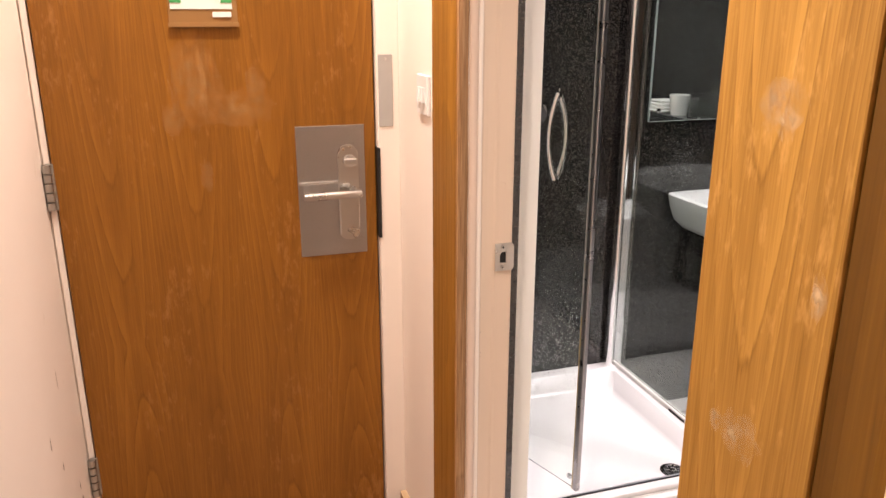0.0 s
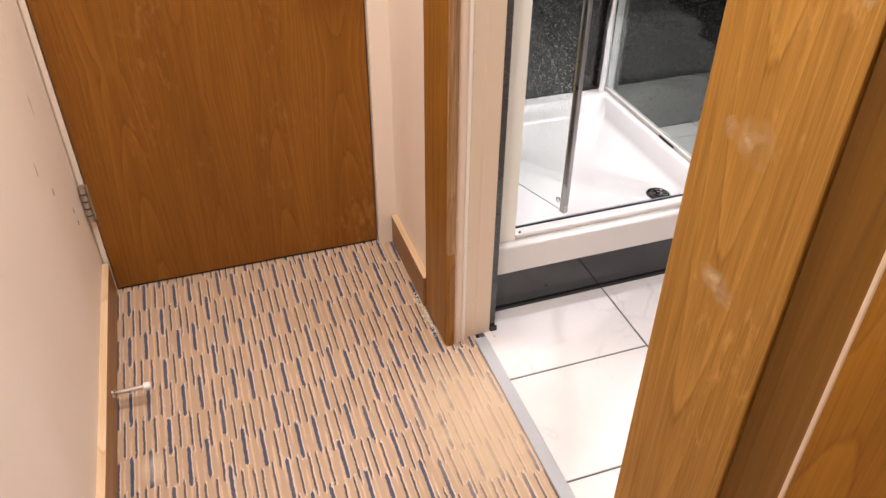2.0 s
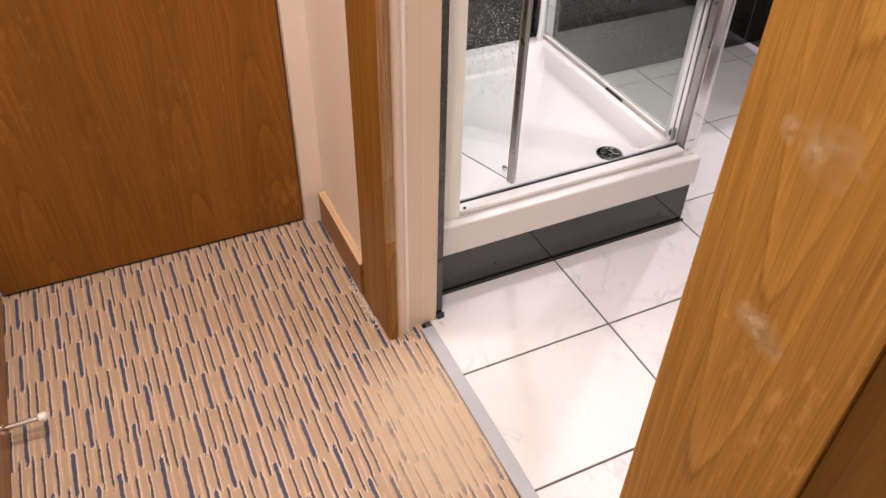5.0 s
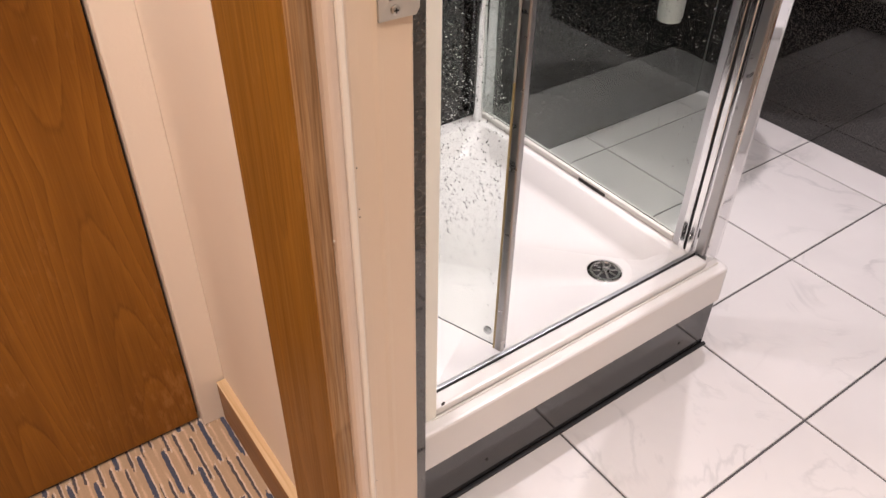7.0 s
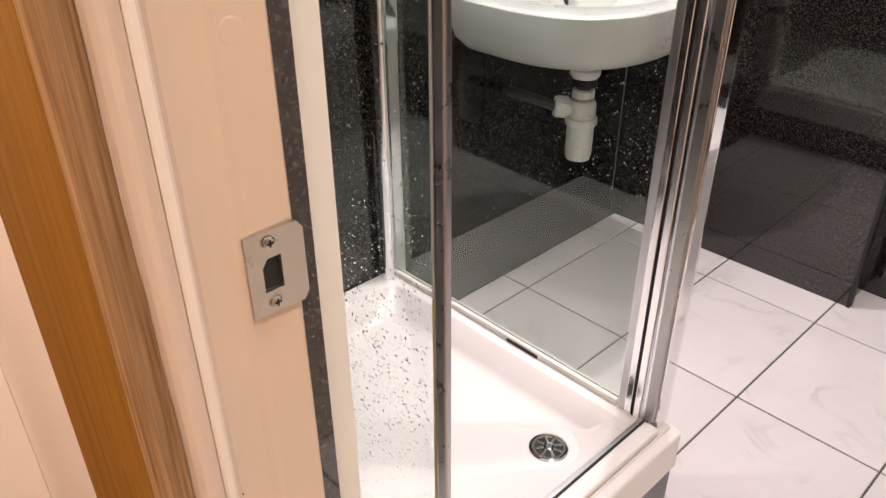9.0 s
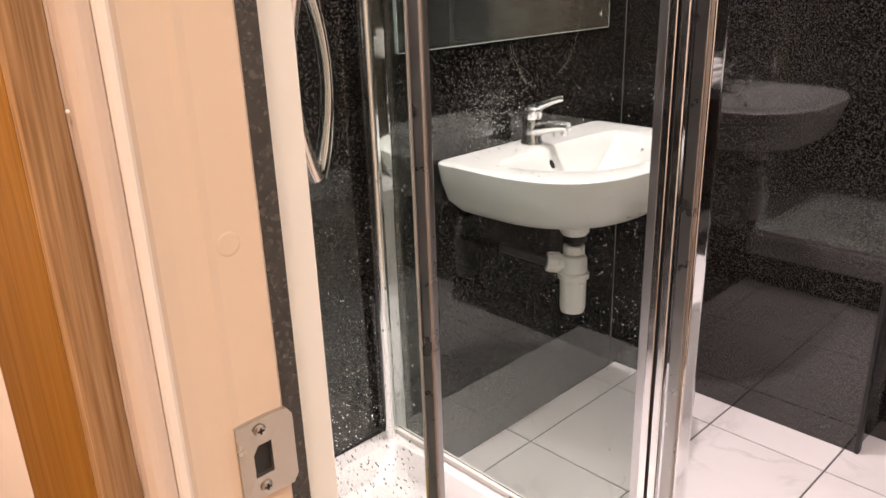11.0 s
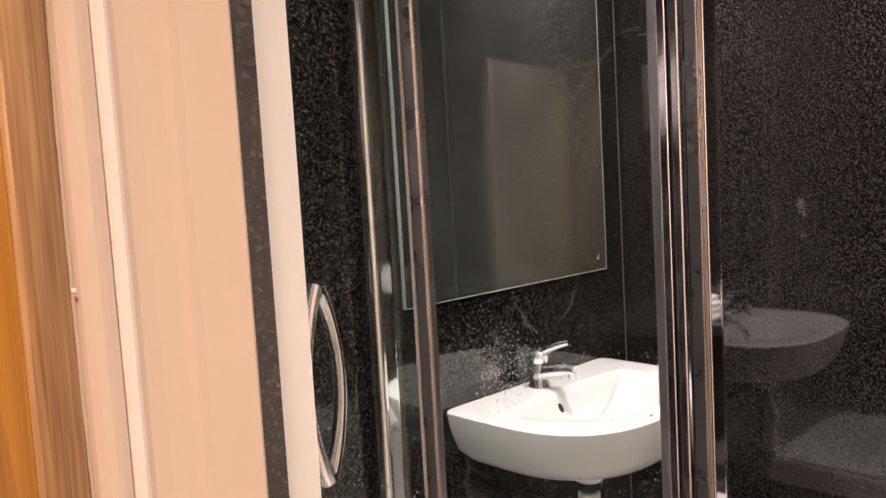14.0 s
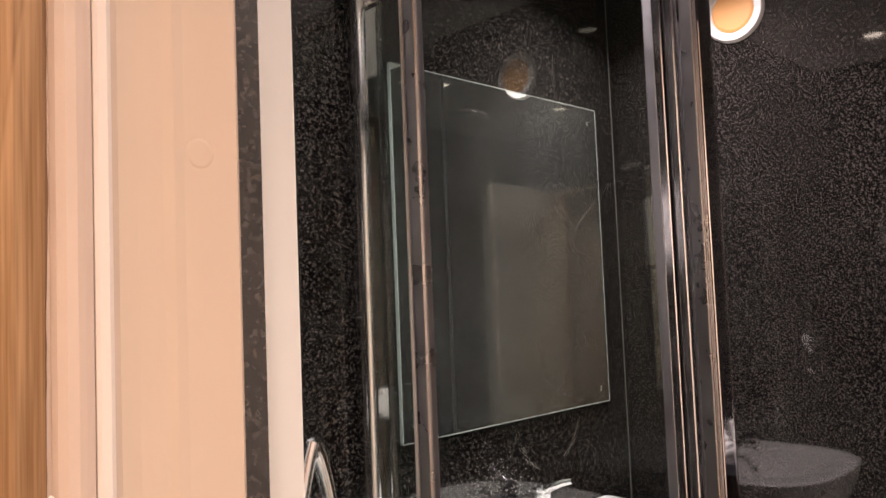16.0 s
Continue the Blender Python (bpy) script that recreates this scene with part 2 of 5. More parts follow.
    second = dashes(-0.2015, 0.69, [(0.0, 0.0086, BLUE), (0.0255, 0.0048, SLATE), (0.051, 0.0048, SLATE), (0.068, 0.0048, SLATE), (0.093, 0.0048, SLATE)])
    for tone, dark, pale in (first, second):
        c = mix(nodes, links, dark, mix(nodes, links, pale, c, PALE), tone)
    loops = noise_tex(nodes, links, coords(nodes, links), 420, 2, 0.7)
    c = mix(nodes, links, ramp(nodes, links, loops, [(0.3, (0.30,) * 3), (0.62, (0, 0, 0))]), c, (0.27, 0.18, 0.12))
    fade = noise_tex(nodes, links, coords(nodes, links), 3.5, 4, 0.6)
    c = mix(nodes, links, ramp(nodes, links, fade, [(0.5, (0, 0, 0)), (0.78, (0.3,) * 3)]), c, (0.42, 0.28, 0.175))
    # pale worn patch where feet turn in at the bathroom door
    mp = nodes.new("ShaderNodeMapping")
    mp.inputs["Location"].default_value = (-0.50 / 0.17, -1.12 / 0.26, 0)
    mp.inputs["Scale"].default_value = (1 / 0.17, 1 / 0.26, 1)
    grad = nodes.new("ShaderNodeTexGradient")
    grad.gradient_type = "SPHERICAL"
    links.new(tc.outputs["Object"], mp.inputs["Vector"]), links.new(mp.outputs[0], grad.inputs["Vector"])
    worn = math_node(nodes, links, "MULTIPLY", grad.outputs["Fac"], noise_tex(nodes, links, coords(nodes, links), 25, 4))
    c = mix(nodes, links, math_node(nodes, links, "MINIMUM", math_node(nodes, links, "MULTIPLY", worn, 2.8), 0.75), c, (0.56, 0.425, 0.290))
    mp2 = nodes.new("ShaderNodeMapping")
    mp2.inputs["Location"].default_value = (0.242 / 0.03, -1.225 / 0.05, 0)
    mp2.inputs["Scale"].default_value = (1 / 0.03, 1 / 0.05, 1)
    spot = nodes.new("ShaderNodeTexGradient")
    spot.gradient_type = "SPHERICAL"
    links.new(tc.outputs["Object"], mp2.inputs["Vector"]), links.new(mp2.outputs[0], spot.inputs["Vector"])
    c = mix(nodes, links, math_node(nodes, links, "MULTIPLY", spot.outputs["Fac"], math_node(nodes, links, "MULTIPLY", wob, 0.9)), c, (0.78, 0.66, 0.54))
    links.new(c, b.inputs["Base Color"])
    bump(nodes, links, b, loops, 0.5, 0.003)
    return m


def glass_material(name, colour, rough=0.0):
    m = bpy.data.materials.new(name)
    m.use_nodes = True
    nodes, links = m.node_tree.nodes, m.node_tree.links
    nodes.remove(nodes["Principled BSDF"])
    g = nodes.new("ShaderNodeBsdfGlass")
    g.inputs["Color"].default_value, g.inputs["Roughness"].default_value, g.inputs["IOR"].default_value = (*colour, 1), rough, 1.48
    links.new(g.outputs[0], nodes["Material Output"].inputs[0])
    return m


DOOR_WOOD = wood("door_veneer", (0.165, 0.060, 0.0060), (0.312, 0.125, 0.0138), 0.42, wear=0.45, figure=0.74, grain=0.38, leaves=("X", 0.19, -0.07, 0.615), streaks=0.36)
WARDROBE_WOOD = wood("wardrobe_veneer", (0.20, 0.076, 0.003), (0.34, 0.146, 0.007), 0.46, wear=0.3, figure=0.75, grain=0.5)
TRIM_WOOD = wood("trim_oak", (0.255, 0.117, 0.015), (0.51, 0.27, 0.053), 0.46, wear=0.55, figure=1.1, grain=0.42, leaves=("Y", 0.30, 0.0, 0.55), streaks=0.40)
# trim oak again, darkened to carry the weaker light on the far architrave
FAR_TRIM = wood("dimmed_trim_oak", (0.185, 0.076, 0.008), (0.345, 0.155, 0.020), 0.44, wear=0.3, grain=0.5)
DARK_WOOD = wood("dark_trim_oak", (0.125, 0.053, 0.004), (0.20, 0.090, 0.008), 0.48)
SKIRT_WOOD = wood("skirting_oak", (0.20, 0.090, 0.028), (0.34, 0.17, 0.062), 0.40, along="y")
EDGE_WOOD = wood("pale_skirting_edge", (0.52, 0.34, 0.18), (0.72, 0.54, 0.36), 0.45, along="y")
WORN_WOOD = wood("worn_bare_oak", (0.20, 0.098, 0.034), (0.50, 0.30, 0.15), 0.6, grain=0.7)
WALL_PAINT = painted("cream_wall_paint", (0.89, 0.79, 0.70), 0.55)
JAMB_PAINT = painted("cream_gloss_paint", (0.725, 0.58, 0.44), 0.32, grain=60, relief=0.2)
BEAD_PAINT = painted("spotted_bead_paint", (0.76, 0.60, 0.475), 0.42, amount=0.4, grain=90, relief=0.35)
# lighter paint: carries the highlight along the lining edge, also used for paint blobs
HIGHLIGHT_BLOB_PAINT = painted("highlight_and_blob_paint", (0.90, 0.815, 0.72), 0.3)
LEAF_PAINT = painted("pale_cream_door_paint", (0.88, 0.80, 0.69), 0.4)
CEIL_PAINT = painted("ceiling_paint", (0.86, 0.84, 0.80), 0.7)
PANEL = speckled_panel()
PLINTH = plain("black_plinth", (0.022, 0.022, 0.024), 0.06, vary=0.2)
PLINTH.node_tree.nodes["Principled BSDF"].inputs["IOR"].default_value = 1.6
BLACK = plain("black_rubber", (0.012, 0.012, 0.012), 0.5)
JOINT_GREY = plain("grey_joint_sealant", (0.11, 0.105, 0.10), 0.5)
GROUT = plain("grey_grout", (0.085, 0.08, 0.08), 0.8)
MARBLE = marble_tile()
CARPET = carpet_material()
CERAMIC = plain("white_ceramic", (0.73, 0.715, 0.685), 0.22, vary=0.03)
ACRYLIC = plain("white_acrylic", (0.76, 0.73, 0.705), 0.25, vary=0.04)
WHITE_PLASTIC = plain("white_plastic", (0.78, 0.76, 0.73), 0.35, vary=0.05)
CHROME, _n, _l, _b = material("polished_chrome", 0.05, 1.0, (0.80, 0.80, 0.81))
_l.new(ramp(_n, _l, noise_tex(_n, _l, coords(_n, _l), 16, 4), [(0.35, (0.035,) * 3), (0.75, (0.085,) * 3)]), _b.inputs["Roughness"])
WHITE_COAT = plain("white_coated_aluminium", (0.95, 0.925, 0.83), 0.4, vary=0.03)
POST_METAL = metal("satin_chrome", (0.90, 0.90, 0.90), 0.12)
TAP_METAL = metal("worn_tap_chrome", (0.86, 0.86, 0.86), 0.22)
SATIN = metal("satin_steel", (0.43, 0.415, 0.40), 0.30, 0.08)
STEEL = metal("worn_steel", (0.55, 0.53, 0.50), 0.28)
ALU = metal("aluminium_strip", (0.62, 0.62, 0.63), 0.34)
STRIP = plain("grey_vinyl_strip", (0.40, 0.405, 0.425), 0.45)

SEAL = metal("dull_grey_metal", (0.42, 0.41, 0.40), 0.28)
YELLOW_SEAL = plain("yellowed_seal", (0.42, 0.33, 0.16), 0.45)
MARK = plain("brown_scuff", (0.20, 0.12, 0.07), 0.7)
SEALANT = plain("white_sealant", (0.72, 0.69, 0.64), 0.4)
MOULD = plain("dark_mould", (0.035, 0.03, 0.026), 0.8)
GLASS = glass_material("clear_glass", (0.955, 0.978, 0.965))
SIDE_GLASS = glass_material("greenish_glass", (0.91, 0.95, 0.925))
WATER = glass_material("chalky_water", (1, 1, 1))
_n, _l = WATER.node_tree.nodes, WATER.node_tree.links
_chalk, _both = _n.new("ShaderNodeBsdfDiffuse"), _n.new("ShaderNodeMixShader")
_chalk.inputs["Color"].default_value, _both.inputs[0].default_value = (0.8, 0.8, 0.78, 1), 0.06
_l.new(_n["Glass BSDF"].outputs[0], _both.inputs[1]), _l.new(_chalk.outputs[0], _both.inputs[2])
_l.new(_both.outputs[0], _n["Material Output"].inputs[0])
MIRROR, _n, _l, _b = material("misted_mirror", 0.012, 1.0, (0.80, 0.84, 0.80))
_l.new(ramp(_n, _l, noise_tex(_n, _l, coords(_n, _l), 3.5, 5, 0.65), [(0.3, (0.99,) * 3), (0.7, (0.955,) * 3)]), _b.inputs["Metallic"])
DARK_PIPE = plain("dark_grey_pipe", (0.075, 0.072, 0.07), 0.4)
HINGE = metal("tarnished_steel", (0.46, 0.44, 0.41), 0.35)
EDGE = plain("polished_glass_edge", (0.40, 0.44, 0.41), 0.15)
GREY_PLASTIC = plain("grey_plastic", (0.42, 0.40, 0.37), 0.4)
PAPER = plain("notice_paper", (0.75, 0.76, 0.70), 0.6)
GREEN = plain("notice_green", (0.05, 0.32, 0.10), 0.6)
PERSPEX = plain("tinted_perspex", (0.30, 0.16, 0.06), 0.12)
TOWEL = plain("white_towel", (0.78, 0.76, 0.73), 0.9)
LAMP_GLOW, _n, _l, _b = material("warm_diffuser", 0.5, 0, (0.56, 0.27, 0.085))
_b.inputs["Emission Color"].default_value, _b.inputs["Emission Strength"].default_value = (1.0, 0.50, 0.19, 1), 0.22
LAMP_WHITE, _n, _l, _b = material("lamp_diffuser", 0.5, 0, (0.9, 0.9, 0.9))
_b.inputs["Emission Color"].default_value, _b.inputs["Emission Strength"].default_value = (1.0, 0.86, 0.7, 1), 8.0


# ---------------------------------------------------------------- mesh helpers
PLACE = {}


def thing(name, at, label, category, group="", kind=""):
    ob = new(name)
    ob.empty_display_size = 0.05
    ob.location = at
    PLACE[ob.name] = Vector(at)
    return tagged(ob, label, category, group, kind)


def part(name, bm, mat, parent=None, label="", smooth=False, kind=""):
    """Links a bmesh made in world coordinates as one mesh, under a parent if given."""
    mesh = bpy.data.meshes.new(name)
    base = PLACE.get(parent.name, Vector()) if parent else Vector()
    bmesh.ops.translate(bm, verts=bm.verts, vec=-base)
    bmesh.ops.recalc_face_normals(bm, faces=bm.faces)
    if smooth:
        for f in bm.faces:
            f.smooth = True
        for e in bm.edges:
            if len(e.link_faces) != 2:
                continue
            fa, fb = (f.calc_area() for f in e.link_faces)
            if e.calc_face_angle(0) > 0.7 or max(fa, fb) > 7 * min(fa, fb):
                e.smooth = False
    bm.to_mesh(mesh)
    bm.free()
    mesh.materials.append(mat)
    ob = new(name, mesh)
    if parent:
        ob.parent = parent
        PLACE[ob.name] = base
    if label or kind:
        tagged(ob, label, kind=kind)
    return ob


def structure(name, bm, mat, label, category, smooth=False):
    return tagged(part(name, bm, mat, None, smooth=smooth), label, category, kind="structure")


def box(x0, x1, y0, y1, z0, z1, bevel=0.0, seg=2, bm=None):
    own = bmesh.new()
    m = Matrix.Translation(((x0 + x1) / 2, (y0 + y1) / 2, (z0 + z1) / 2)) @ Matrix.Diagonal((abs(x1 - x0), abs(y1 - y0), abs(z1 - z0), 1))
    bmesh.ops.create_cube(own, size=1, matrix=m)
    if bevel > 0:
        bmesh.ops.bevel(own, geom=own.edges[:], offset=bevel, segments=seg, profile=0.5, affect="EDGES")
    return merge(bm, own)


def merge(bm, own):
    if bm is None:
        return own
    mesh = bpy.data.meshes.new("joined")
    own.to_mesh(mesh)
    own.free()
    bm.from_mesh(mesh)
    bpy.data.meshes.remove(mesh)
    return bm


def rod(a, b, r, r2=None, seg=20, bm=None, caps=True):
    a, b = Vector(a), Vector(b)
    own = bmesh.new()
    m = Matrix.Translation((a + b) / 2) @ (b - a).to_track_quat("Z", "Y").to_matrix().to_4x4()
    bmesh.ops.create_cone(own, cap_ends=caps, segments=seg, radius1=r, radius2=r if r2 is None else r2, depth=(b - a).length, matrix=m)
    return merge(bm, own)


def lathe(profile, m, seg=32, bm=None):
    """Turns (radius, height) pairs about the z axis of m."""
    own = bmesh.new()
    rings = []
    for r, h in profile:
        rings.append([own.verts.new(m @ Vector((r * math.cos(k * math.tau / seg), r * math.sin(k * math.tau / seg), h))) for k in range(seg)])
    for a, b in zip(rings, rings[1:]):
        for k in range(seg):
            own.faces.new((a[k], a[(k + 1) % seg], b[(k + 1) % seg], b[k]))
    own.faces.new(rings[0][::-1]), own.faces.new(rings[-1])
    return merge(bm, own)


def tube(points, r, seg=12, bm=None, radii=None):
    """A round tube through points."""
    own = bmesh.new()
    pts = [Vector(p) for p in points]
    rings, side = [], None
    for i, p in enumerate(pts):
        d = (pts[min(i + 1, len(pts) - 1)] - pts[max(i - 1, 0)]).normalized()
        ref = Vector((0, 0, 1)) if abs(d.z) < 0.95 else Vector((1, 0, 0))
        u = d.cross(ref).normalized() if side is None else (side - d * side.dot(d)).normalized()
        side, w = u, d.cross(u)
        rr = radii[i] if radii else r
        rings.append([own.verts.new(p + rr * (math.cos(k * math.tau / seg) * u + math.sin(k * math.tau / seg) * w)) for k in range(seg)])
    for a, b in zip(rings, rings[1:]):
        for k in range(seg):
            own.faces.new((a[k], a[(k + 1) % seg], b[(k + 1) % seg], b[k]))
    own.faces.new(rings[0][::-1]), own.faces.new(rings[-1])
    return merge(bm, own)


def extrude_plan(outline, z0, z1, bm=None):
    """An upright prism over a plan outline of (x, y)."""
    own = bmesh.new()
    lo = [own.verts.new((x, y, z0)) for x, y in outline]
    hi = [own.verts.new((x, y, z1)) for x, y in outline]
    n = len(outline)
    for k in range(n):
        own.faces.new((lo[k], lo[(k + 1) % n], hi[(k + 1) % n], hi[k]))
    own.faces.new(lo[::-1]), own.faces.new(hi)
    return merge(bm, own)


def turned(bm, m):
    bmesh.ops.transform(bm, matrix=m, verts=bm.verts)
    return bm


# ---------------------------------------------------------------- plan, in metres
LEFT = -0.334           # corridor's left wall
RIGHT = 0.512           # corridor's right wall
DOOR_Y = 1.90           # face of the entrance door
NEAR_J, FAR_J = 0.600, 1.388   # edges of the bathroom opening
BATH_X0 = 0.648         # bathroom's near face, after the panels
BATH_X1 = 2.402         # front corner of the boxed wall
BOX_Y = 1.52            # its front face
BOX_BACK = 2.396        # where it meets the back wall: it stands a little out of square
BATH_Y1 = 2.283         # back wall of shower and basin
BATH_Y0 = 0.30
BACK_Y = -1.6
HEAD = 2.02

# corridor floor, walls and ceiling
structure("floor", box(LEFT - 0.1, 0.590, BACK_Y, 2.0, -0.06, 0.0), CARPET, "beige carpet with broken blue and pink stripes, worn by the bathroom door", "carpet")
structure("wall_left", box(LEFT - 0.12, LEFT, BACK_Y, 2.05, 0.0, CEIL), WALL_PAINT, "cream painted corridor wall with small scuffs", "wall")
structure("wall_end_left", box(LEFT, -0.316, 1.915, 2.05, 0.0, CEIL), WALL_PAINT, "narrow cream wall beside the entrance door", "wall")
structure("wall_end_top", box(-0.316, RIGHT, 1.915, 2.05, 2.06, CEIL), WALL_PAINT, "cream wall above the entrance door", "wall")
structure("wall_stub", box(RIGHT, 0.633, 1.41, 2.283, 0.0, CEIL), WALL_PAINT, "cream wall between entrance door and bathroom door", "wall")
structure("wall_right", box(RIGHT + 0.003, 0.633, BACK_Y, 0.5895, 0.0, CEIL), WALL_PAINT, "cream corridor wall behind the oak panelling", "wall")
structure("wall_over_door", box(RIGHT, 0.633, 0.59, 1.41, HEAD + 0.03, CEIL), WALL_PAINT, "cream wall above the bathroom door", "wall")
structure("wall_behind", box(LEFT - 0.12, 0.637, BACK_Y - 0.1, BACK_Y, 0.0, CEIL), WALL_PAINT, "cream wall at the end of the corridor", "wall")
structure("wall_outer", box(-0.316, RIGHT, 1.985, 2.05, 0.0, 2.06), WALL_PAINT, "plain wall closing the doorway", "wall")
structure("ceiling", box(LEFT - 0.12, 2.66, BACK_Y - 0.1, 2.40, CEIL, CEIL + 0.08), CEIL_PAINT, "white painted ceiling", "ceiling")

# skirting boards
structure("baseboard", box(LEFT, LEFT + 0.018, BACK_Y, 1.895, 0.0, 0.10, 0.003), SKIRT_WOOD, "varnished oak skirting board along the cream wall", "skirting")
structure("baseboard_stub", box(RIGHT - 0.018, RIGHT, 1.5565, 1.878, 0.0, 0.10, 0.003), SKIRT_WOOD, "short varnished oak skirting board by the entrance door", "skirting")
structure("baseboard_edge", box(LEFT, LEFT + 0.0175, BACK_Y, 1.895, 0.1002, 0.1022, 0.0006), EDGE_WOOD, "pale top edge of the skirting board", "skirting")
structure("baseboard_edge_stub", box(RIGHT - 0.0175, RIGHT, 1.5565, 1.878, 0.1002, 0.1022, 0.0006), EDGE_WOOD, "pale top edge of the short skirting board", "skirting")

# entrance door frame and door
frame_ob = thing("door_frame", (0.09, 1.92, 0), "cream painted entrance door frame with scuffed paint", "door frame", kind="structure")
part("jamb", box(0.4545, RIGHT, 1.882, 1.985, 0.0, 2.06, 0.002), WALL_PAINT, frame_ob)
part("jamb", box(-0.330, -0.3155, 1.905, 1.985, 0.0, 2.06, 0.002), WALL_PAINT, frame_ob)
part("head", box(-0.3155, 0.4545, 1.885, 1.985, 2.008, 2.06, 0.002), WALL_PAINT, frame_ob)
part("blanking_plate", box(0.4585, 0.495, 1.879, 1.883, 1.184, 1.363, 0.0015), GREY_PLASTIC, frame_ob, "painted-over metal blanking plate")
part("lock_keep", box(0.4515, 0.459, 1.878, 1.93, 0.890, 1.130, 0.001), BLACK, frame_ob, "black metal lock keep")
part("plate_screw", lathe([(0.0035, 0), (0.0035, 0.001), (0.002, 0.0015)], pose(0.477, 1.879, 1.352, 90)), STEEL, frame_ob)

door = thing("door_1", (0.07, 1.90, 0), "closed orange-brown veneered entrance door with rubbed patches", "door", kind="structure")
part("leaf", box(-0.312, 0.450, 1.90, 1.944, 0.008, 2.004, 0.0015), DOOR_WOOD, door)
# black filler that gives the gap between leaf and jamb its shade
part("gap_shadow", box(0.4503, 0.4542, 1.915, 1.945, 0.008, 2.004), BLACK, door, "black strip for the shade in the door gap")
part("drop_seal", box(-0.311, 0.449, 1.905, 1.940, 0.0008, 0.0075), BLACK, door, "black seal under the door")


def hinge(parent, z):
    h = part("hinge", box(-0.3265, -0.309, 1.896, 1.9005, z - 0.055, z + 0.055, 0.001), HINGE, parent, "worn steel butt hinge")
    for k in range(5):
        a = z - 0.055 + k * 0.022
        part("knuckle", rod((-0.3225, 1.8915, a + 0.0018), (-0.3225, 1.8915, a + 0.0202), 0.0095, seg=14), HINGE, h, smooth=True)


for hz in (0.302, 1.075, 1.82):
    hinge(door, hz)

# lock plate, rose and lever on the entrance door
lock = thing("door_lock", (0.335, 1.90, 0.85), "brushed steel lock plate with lever handle and thumb turn", "door handle")
part("cover_plate", box(0.247, 0.421, 1.8965, 1.8999, 0.850, 1.190, 0.0008), SATIN, lock)
outline = []
for k in range(13):
    a = math.pi * k / 12
    outline.append((0.376 + 0.026 * math.cos(a), 1.115 + 0.026 * math.sin(a)))
for k in range(13):
    a = math.pi + math.pi * k / 12
    outline.append((0.376 + 0.026 * math.cos(a), 0.908 + 0.018 * math.sin(a)))
bm = extrude_plan(outline, 0, 0.011)
bmesh.ops.bevel(bm, geom=[e for e in bm.edges if abs(e.verts[0].co.z - 0.011) < 1e-5 and abs(e.verts[1].co.z - 0.011) < 1e-5], offset=0.003, segments=2, affect="EDGES")
part("backplate", turned(bm, Matrix(((1, 0, 0, 0), (0, 0, -1, 1.8965), (0, 1, 0, 0), (0, 0, 0, 1)))), STEEL, lock, smooth=True)
part("thumb_turn", box(0.362, 0.396, 1.868, 1.880, 1.090, 1.108, 0.004, 3), STEEL, lock, "steel thumb turn", smooth=True)
part("turn_rose", lathe([(0.017, 0), (0.016, 0.006), (0.010, 0.008)], pose(0.379, 1.888, 1.099, 90)), STEEL, lock, smooth=True)
part("lever_neck", rod((0.386, 1.890, 1.022), (0.386, 1.846, 1.022), 0.011), STEEL, lock, smooth=True)
part("lever", tube([(0.398, 1.846, 1.022), (0.380, 1.842, 1.022), (0.330, 1.842, 1.022), (0.255, 1.842, 1.021)], 0.0105, 16), STEEL, lock, "brushed steel lever", smooth=True)
# thin steel bar added in place of the bright reflection above the lever
part("reflection_bar", box(0.249, 0.355, 1.8945, 1.8968, 1.040, 1.048, 0.001), STEEL, lock, "bright bar standing in for a reflection on the plate")

# fire notice in a perspex holder on the door
notice = thing("door_notice", (0.052, 1.90, 1.43), "green and white notice in a clear holder screwed to the door", "notice")
part("holder", box(-0.024, 0.129, 1.8955, 1.8995, 1.433, 1.66, 0.001), PERSPEX, notice)
part("lip", box(-0.026, 0.131, 1.889, 1.8952, 1.430, 1.440, 0.001), PERSPEX, notice)
part("sheet", box(-0.019, 0.118, 1.8935, 1.8952, 1.470, 1.655), PAPER, notice, "white printed sheet")
for gx0, gx1 in ((-0.019, 0.006), (0.093, 0.118)):
    part("green_corner", box(gx0, gx1, 1.8920, 1.8933, 1.484, 1.530), GREEN, notice, "green printed corner")
part("sticker", box(0.073, 0.115, 1.8925, 1.8952, 1.452, 1.464), PAPER, notice, "small white sticker")

# light switch on the stub wall, blank of the frame next to it
switch = thing("light_switch", (RIGHT, 1.57, 1.285), "white plastic double light switch on the cream wall", "light switch")
part("plate", box(RIGHT - 0.009, RIGHT, 1.600, 1.686, 1.242, 1.330, 0.003, 3), WHITE_PLASTIC, switch)
for sy in (1.628, 1.658):
    part("rocker", turned(box(-0.005, 0.003, -0.009, 0.009, -0.017, 0.017, 0.0015), pose(RIGHT - 0.010, sy, 1.286, 0, 7)), WHITE_PLASTIC, switch)

def scattered_crumb(x, y, r, rng):
    bm = bmesh.new()
    bmesh.ops.create_icosphere(bm, subdivisions=1, radius=r)
    for v in bm.verts:
        v.co = Vector((x, y, 0.0025 + 0.3 * r)) + Vector((v.co.x, v.co.y, v.co.z * 0.5)) * rng.uniform(0.6, 1.2)
    return bm


